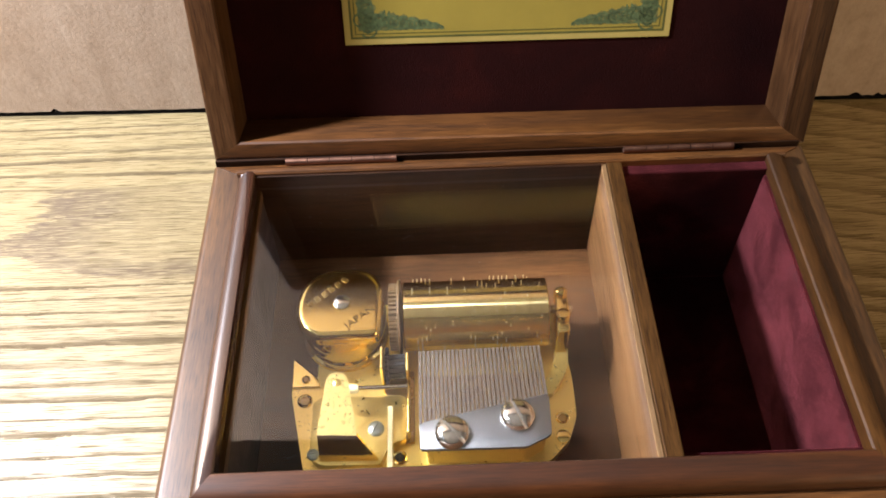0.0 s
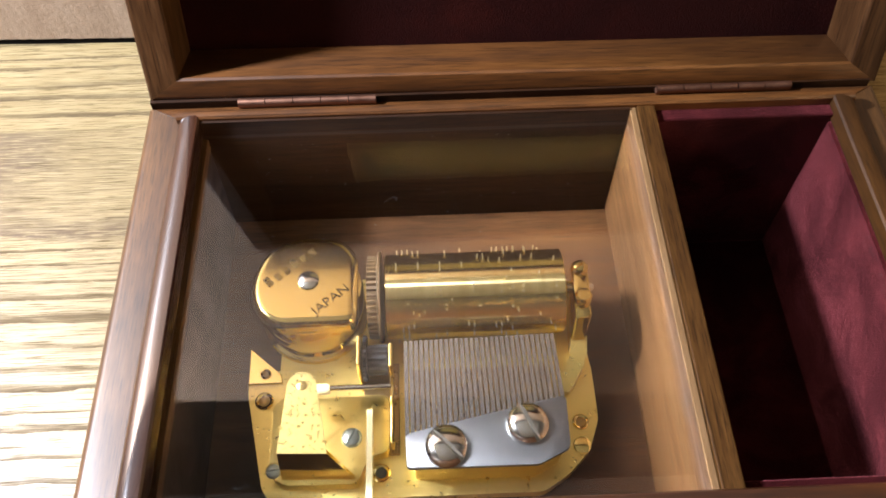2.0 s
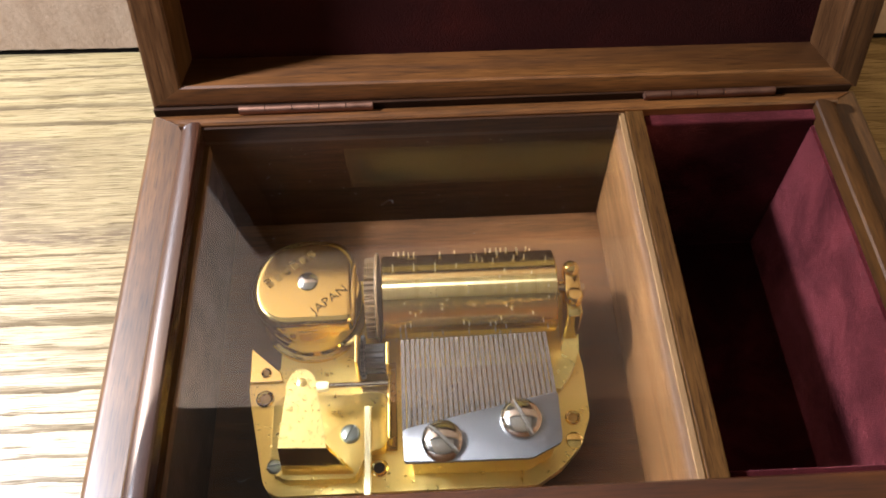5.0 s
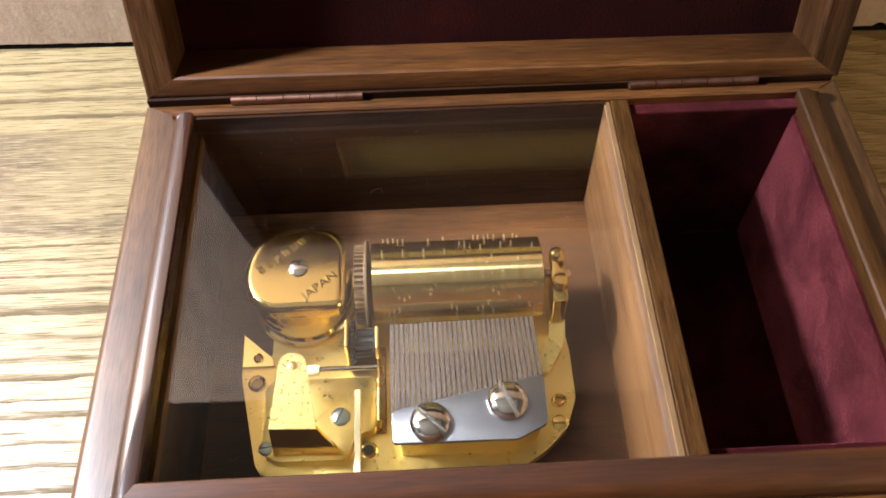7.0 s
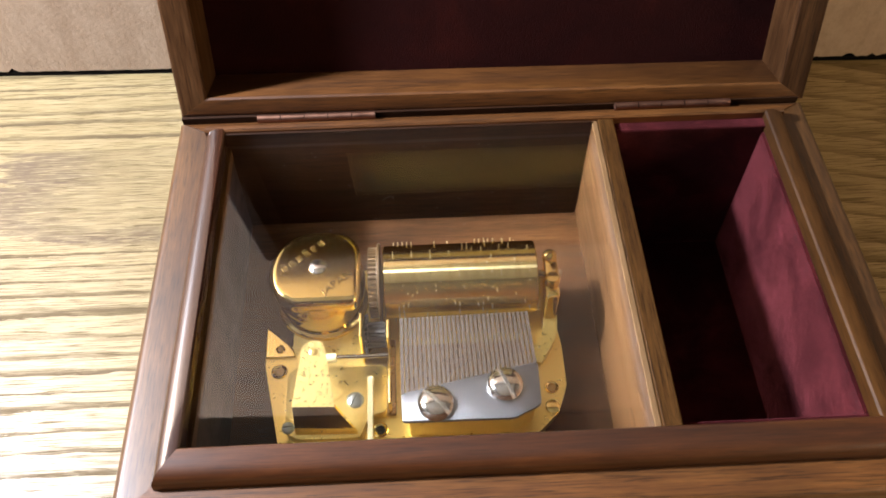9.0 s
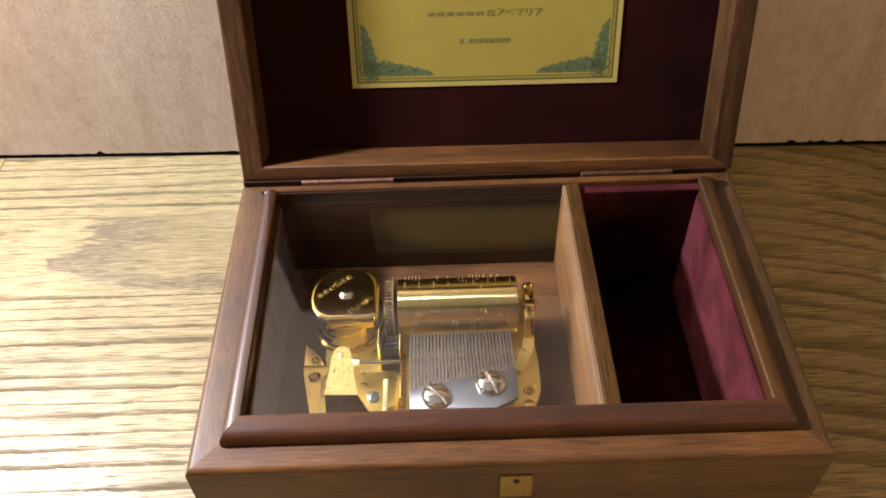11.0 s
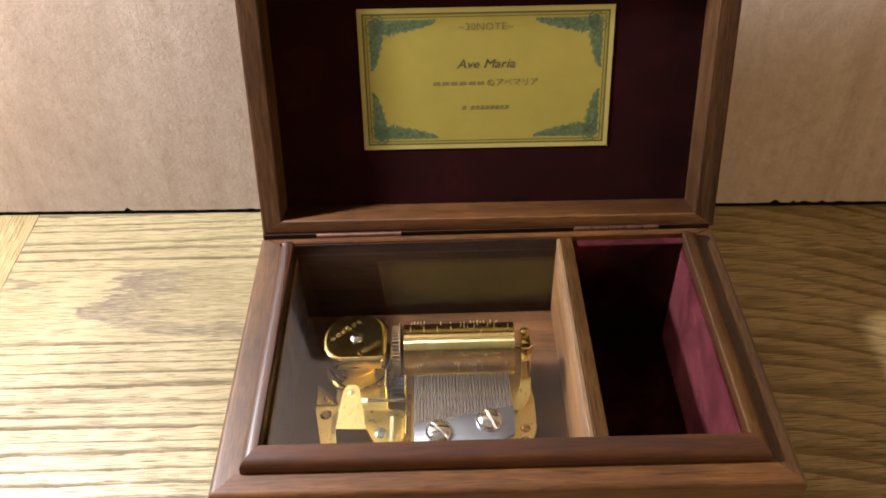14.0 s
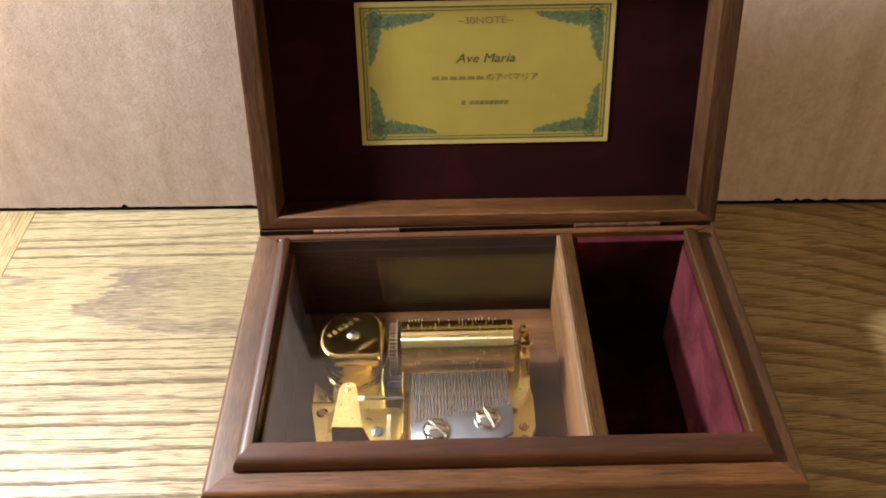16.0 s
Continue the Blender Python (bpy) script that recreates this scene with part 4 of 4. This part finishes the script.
stamped_bars(-0.0532, 0.0728, 40, 6, 0.0142, 0.0026)

# governor: base plate, bent bracket, shaft and screw
GP = 0.0338
part("governor_plate", prism(rounded([(-0.0552, 0.0480), (-0.0577, 0.0455), (-0.0577, 0.0310), (-0.0548, 0.0279), (-0.0388, 0.0277), (-0.0378, 0.0305), (-0.0362, 0.0340), (-0.0322, 0.0340), (-0.0322, 0.0474)], 0.0016), PLATE, GP, 0.0004), "gold_satin", movement, smooth=True)


def governor_bracket():
    bm = bmesh.new()
    t = 0.0007
    zf, zb = 0.0482, 0.0502
    top = [(-0.0534, 0.0296), (-0.0436, 0.0292), (-0.0459, 0.0425)] + [(-0.0489 + 0.0029 * math.cos(radians(a)), 0.0430 + 0.0029 * math.sin(radians(a))) for a in range(10, 171, 20)] + [(-0.0519, 0.0427)]
    z = lambda y: zf + (zb - zf) * (y - 0.0294) / 0.0160
    a = [bm.verts.new((x, y, z(y))) for x, y in top]
    b = [bm.verts.new((x, y, z(y) - t)) for x, y in top]
    bm.faces.new(a)
    bm.faces.new(b[::-1])
    for i in range(len(top)):
        j = (i + 1) % len(top)
        bm.faces.new((a[i], a[j], b[j], b[i]))
    return bm


bracket = part("governor_bracket", governor_bracket(), "gold_rough", movement, "hammered gold-coloured bracket", smooth=True)


def bracket_front():
    bm = bmesh.new()
    f = [(-0.0534, 0.0296, 0.0481), (-0.0436, 0.0292, 0.0481), (-0.0394, 0.0287, GP), (-0.0546, 0.0291, GP)]
    a = [bm.verts.new(p) for p in f]
    b = [bm.verts.new((x, y + 0.0008, z)) for x, y, z in f]
    bm.faces.new(a)
    bm.faces.new(b[::-1])
    for i in range(4):
        bm.faces.new((a[i], a[(i + 1) % 4], b[(i + 1) % 4], b[i]))
    return bm


part("bracket_front", bracket_front(), "gold", bracket)
part("bracket_rivet", turned([(0.0010, 0), (0.0010, 0.0003), (0.0006, 0.0005), (0, 0.0005)], (-0.0489, 0.0430, 0.0498), "z", 16), "gold_rough", bracket, smooth=True)
slotted_screw(-0.0402, 0.0377, GP, 0.0022, 0.0009, 60, movement, "zinc", "governor_screw")
part("governor_shaft", join(turned([(0, 0), (0.0006, 0), (0.0006, 0.0140), (0, 0.0140)], (-0.0455, 0.0464, 0.0405), "x", 12)), "chrome", movement, smooth=True)
part("shaft_hub", turned([(0, 0), (0.0012, 0), (0.0012, 0.0020), (0.0009, 0.0026), (0, 0.0026)], (-0.0470, 0.0462, 0.0405), "x", 16), "cream", movement, "off-white plastic hub", smooth=True)
part("worm", turned([(0, 0), (0.0014, 0), (0.0014, 0.0030), (0, 0.0030)], (-0.0500, 0.0440, 0.0400), "z", 12), "gold_dark", movement, smooth=True)
slotted_screw(-0.0565, 0.0310, GP, 0.0016, 0.0008, 10, movement, "zinc", "plate_screw")

# gear train between the two uprights
part("gear_upright", box(-0.0385, -0.0377, 0.0495, 0.0565, PLATE, 0.0450, 0.0003), "gold", movement)
part("gear_upright", box(-0.0318, -0.0309, 0.0350, 0.0560, PLATE, 0.0368, 0.0003), "gold", movement)
part("gear_upright", box(-0.0318, -0.0309, 0.0500, 0.0558, 0.0368, 0.0425, 0.0003), "gold", movement)
part("gear_floor", box(-0.0380, -0.0300, 0.0345, 0.0560, PLATE, PLATE + 0.0010, 0.0002), "gold_dark", movement)
part("pinion", gear(-0.0365, -0.0322, 0.0535, 0.0385, 0.0034, 14, 0.0007), "black", movement, "black plastic pinion")
part("pinion_wheel", gear(-0.0374, -0.0366, 0.0540, 0.0385, 0.0050, 26, 0.0006), "black", movement)
part("stop_lever", box(-0.0370, -0.0356, IYF + 0.0002, 0.0436, 0.0338, 0.0352, 0.0002), "cream", movement, "pale cream stop lever")

# ---- dust on the glass ----


def dust():
    rng = random.Random(21)
    bm = bmesh.new()
    for _ in range(260):
        x, y = rng.uniform(IXL + 0.004, DXL - 0.003), IYF + 0.004 + (IYB - IYF - 0.008) * rng.random() ** 0.5
        r = rng.choice((0.00005, 0.00005, 0.00006, 0.00007, 0.00008, 0.0001, 0.00014))
        a = rng.uniform(0, 3.14)
        pts = []
        for k in range(5):
            t = a + k * 1.2566
            pts.append(bm.verts.new((x + r * rng.uniform(0.6, 1.3) * math.cos(t), y + r * rng.uniform(0.6, 1.3) * math.sin(t), GLASS + 0.00015)))
        tip = bm.verts.new((x, y, GLASS + 0.00015 + r * 0.5))
        foot = bm.verts.new((x, y, GLASS))
        for k in range(5):
            bm.faces.new((pts[k], pts[(k + 1) % 5], tip))
            bm.faces.new((pts[(k + 1) % 5], pts[k], foot))
    return bm


solid("dust", dust(), "dust", "fine grey dust lying on the glass pane", "dust", "stuff")


def hair(points, width, z):
    """A fine bent fibre lying on the glass."""
    bm = bmesh.new()
    last = None
    for i, (x, y) in enumerate(points):
        a = points[max(0, i - 1)]
        b = points[min(len(points) - 1, i + 1)]
        t = Vector((b[0] - a[0], b[1] - a[1], 0)).normalized()
        n = Vector((-t.y, t.x, 0)) * width / 2
        c = Vector((x, y, z))
        row = [bm.verts.new(c - n), bm.verts.new(c + Vector((0, 0, width * 0.8))), bm.verts.new(c + n)]
        if last:
            for k in range(3):
                bm.faces.new((last[k], last[(k + 1) % 3], row[(k + 1) % 3], row[k]))
        else:
            bm.faces.new(row)
        last = row
    bm.faces.new(last[::-1])
    return bm


def fibres():
    bms = [hair([(-0.0300 + 0.0010 * math.cos(t / 3.0) * (1 + t / 9), 0.0835 + 0.0012 * math.sin(t / 2.4)) for t in range(9)], 0.00007, GLASS)]
    bms.append(hair([(0.0165 + 0.0004 * t, 0.0640 - 0.0001 * t * t) for t in range(6)], 0.00006, GLASS))
    bms.append(hair([(-0.0590 + 0.0005 * t, 0.0205 - 0.0004 * math.sin(t)) for t in range(6)], 0.00008, GLASS))
    return join(*bms)


solid("lint_fibre", fibres(), "dust", "pale lint fibres lying on the glass pane", "lint", "stuff")


def lint():
    rng = random.Random(5)
    bm = bmesh.new()
    for _ in range(70):
        y = rng.choice((rng.uniform(IYF + 0.003, IYB - 0.004), rng.gauss(0.060, 0.008), rng.gauss(0.021, 0.002)))
        z = VT - 0.0009 - abs(rng.gauss(0, 0.0013))
        r = rng.uniform(0.00004, 0.00011)
        bmesh.ops.create_icosphere(bm, subdivisions=1, radius=r, matrix=Matrix.Translation((IXR - 0.0012 - r * 0.3, y, z)))
    return bm


solid("velvet_lint", lint(), "dust", "specks of pale lint caught on the velvet", "lint", "stuff")
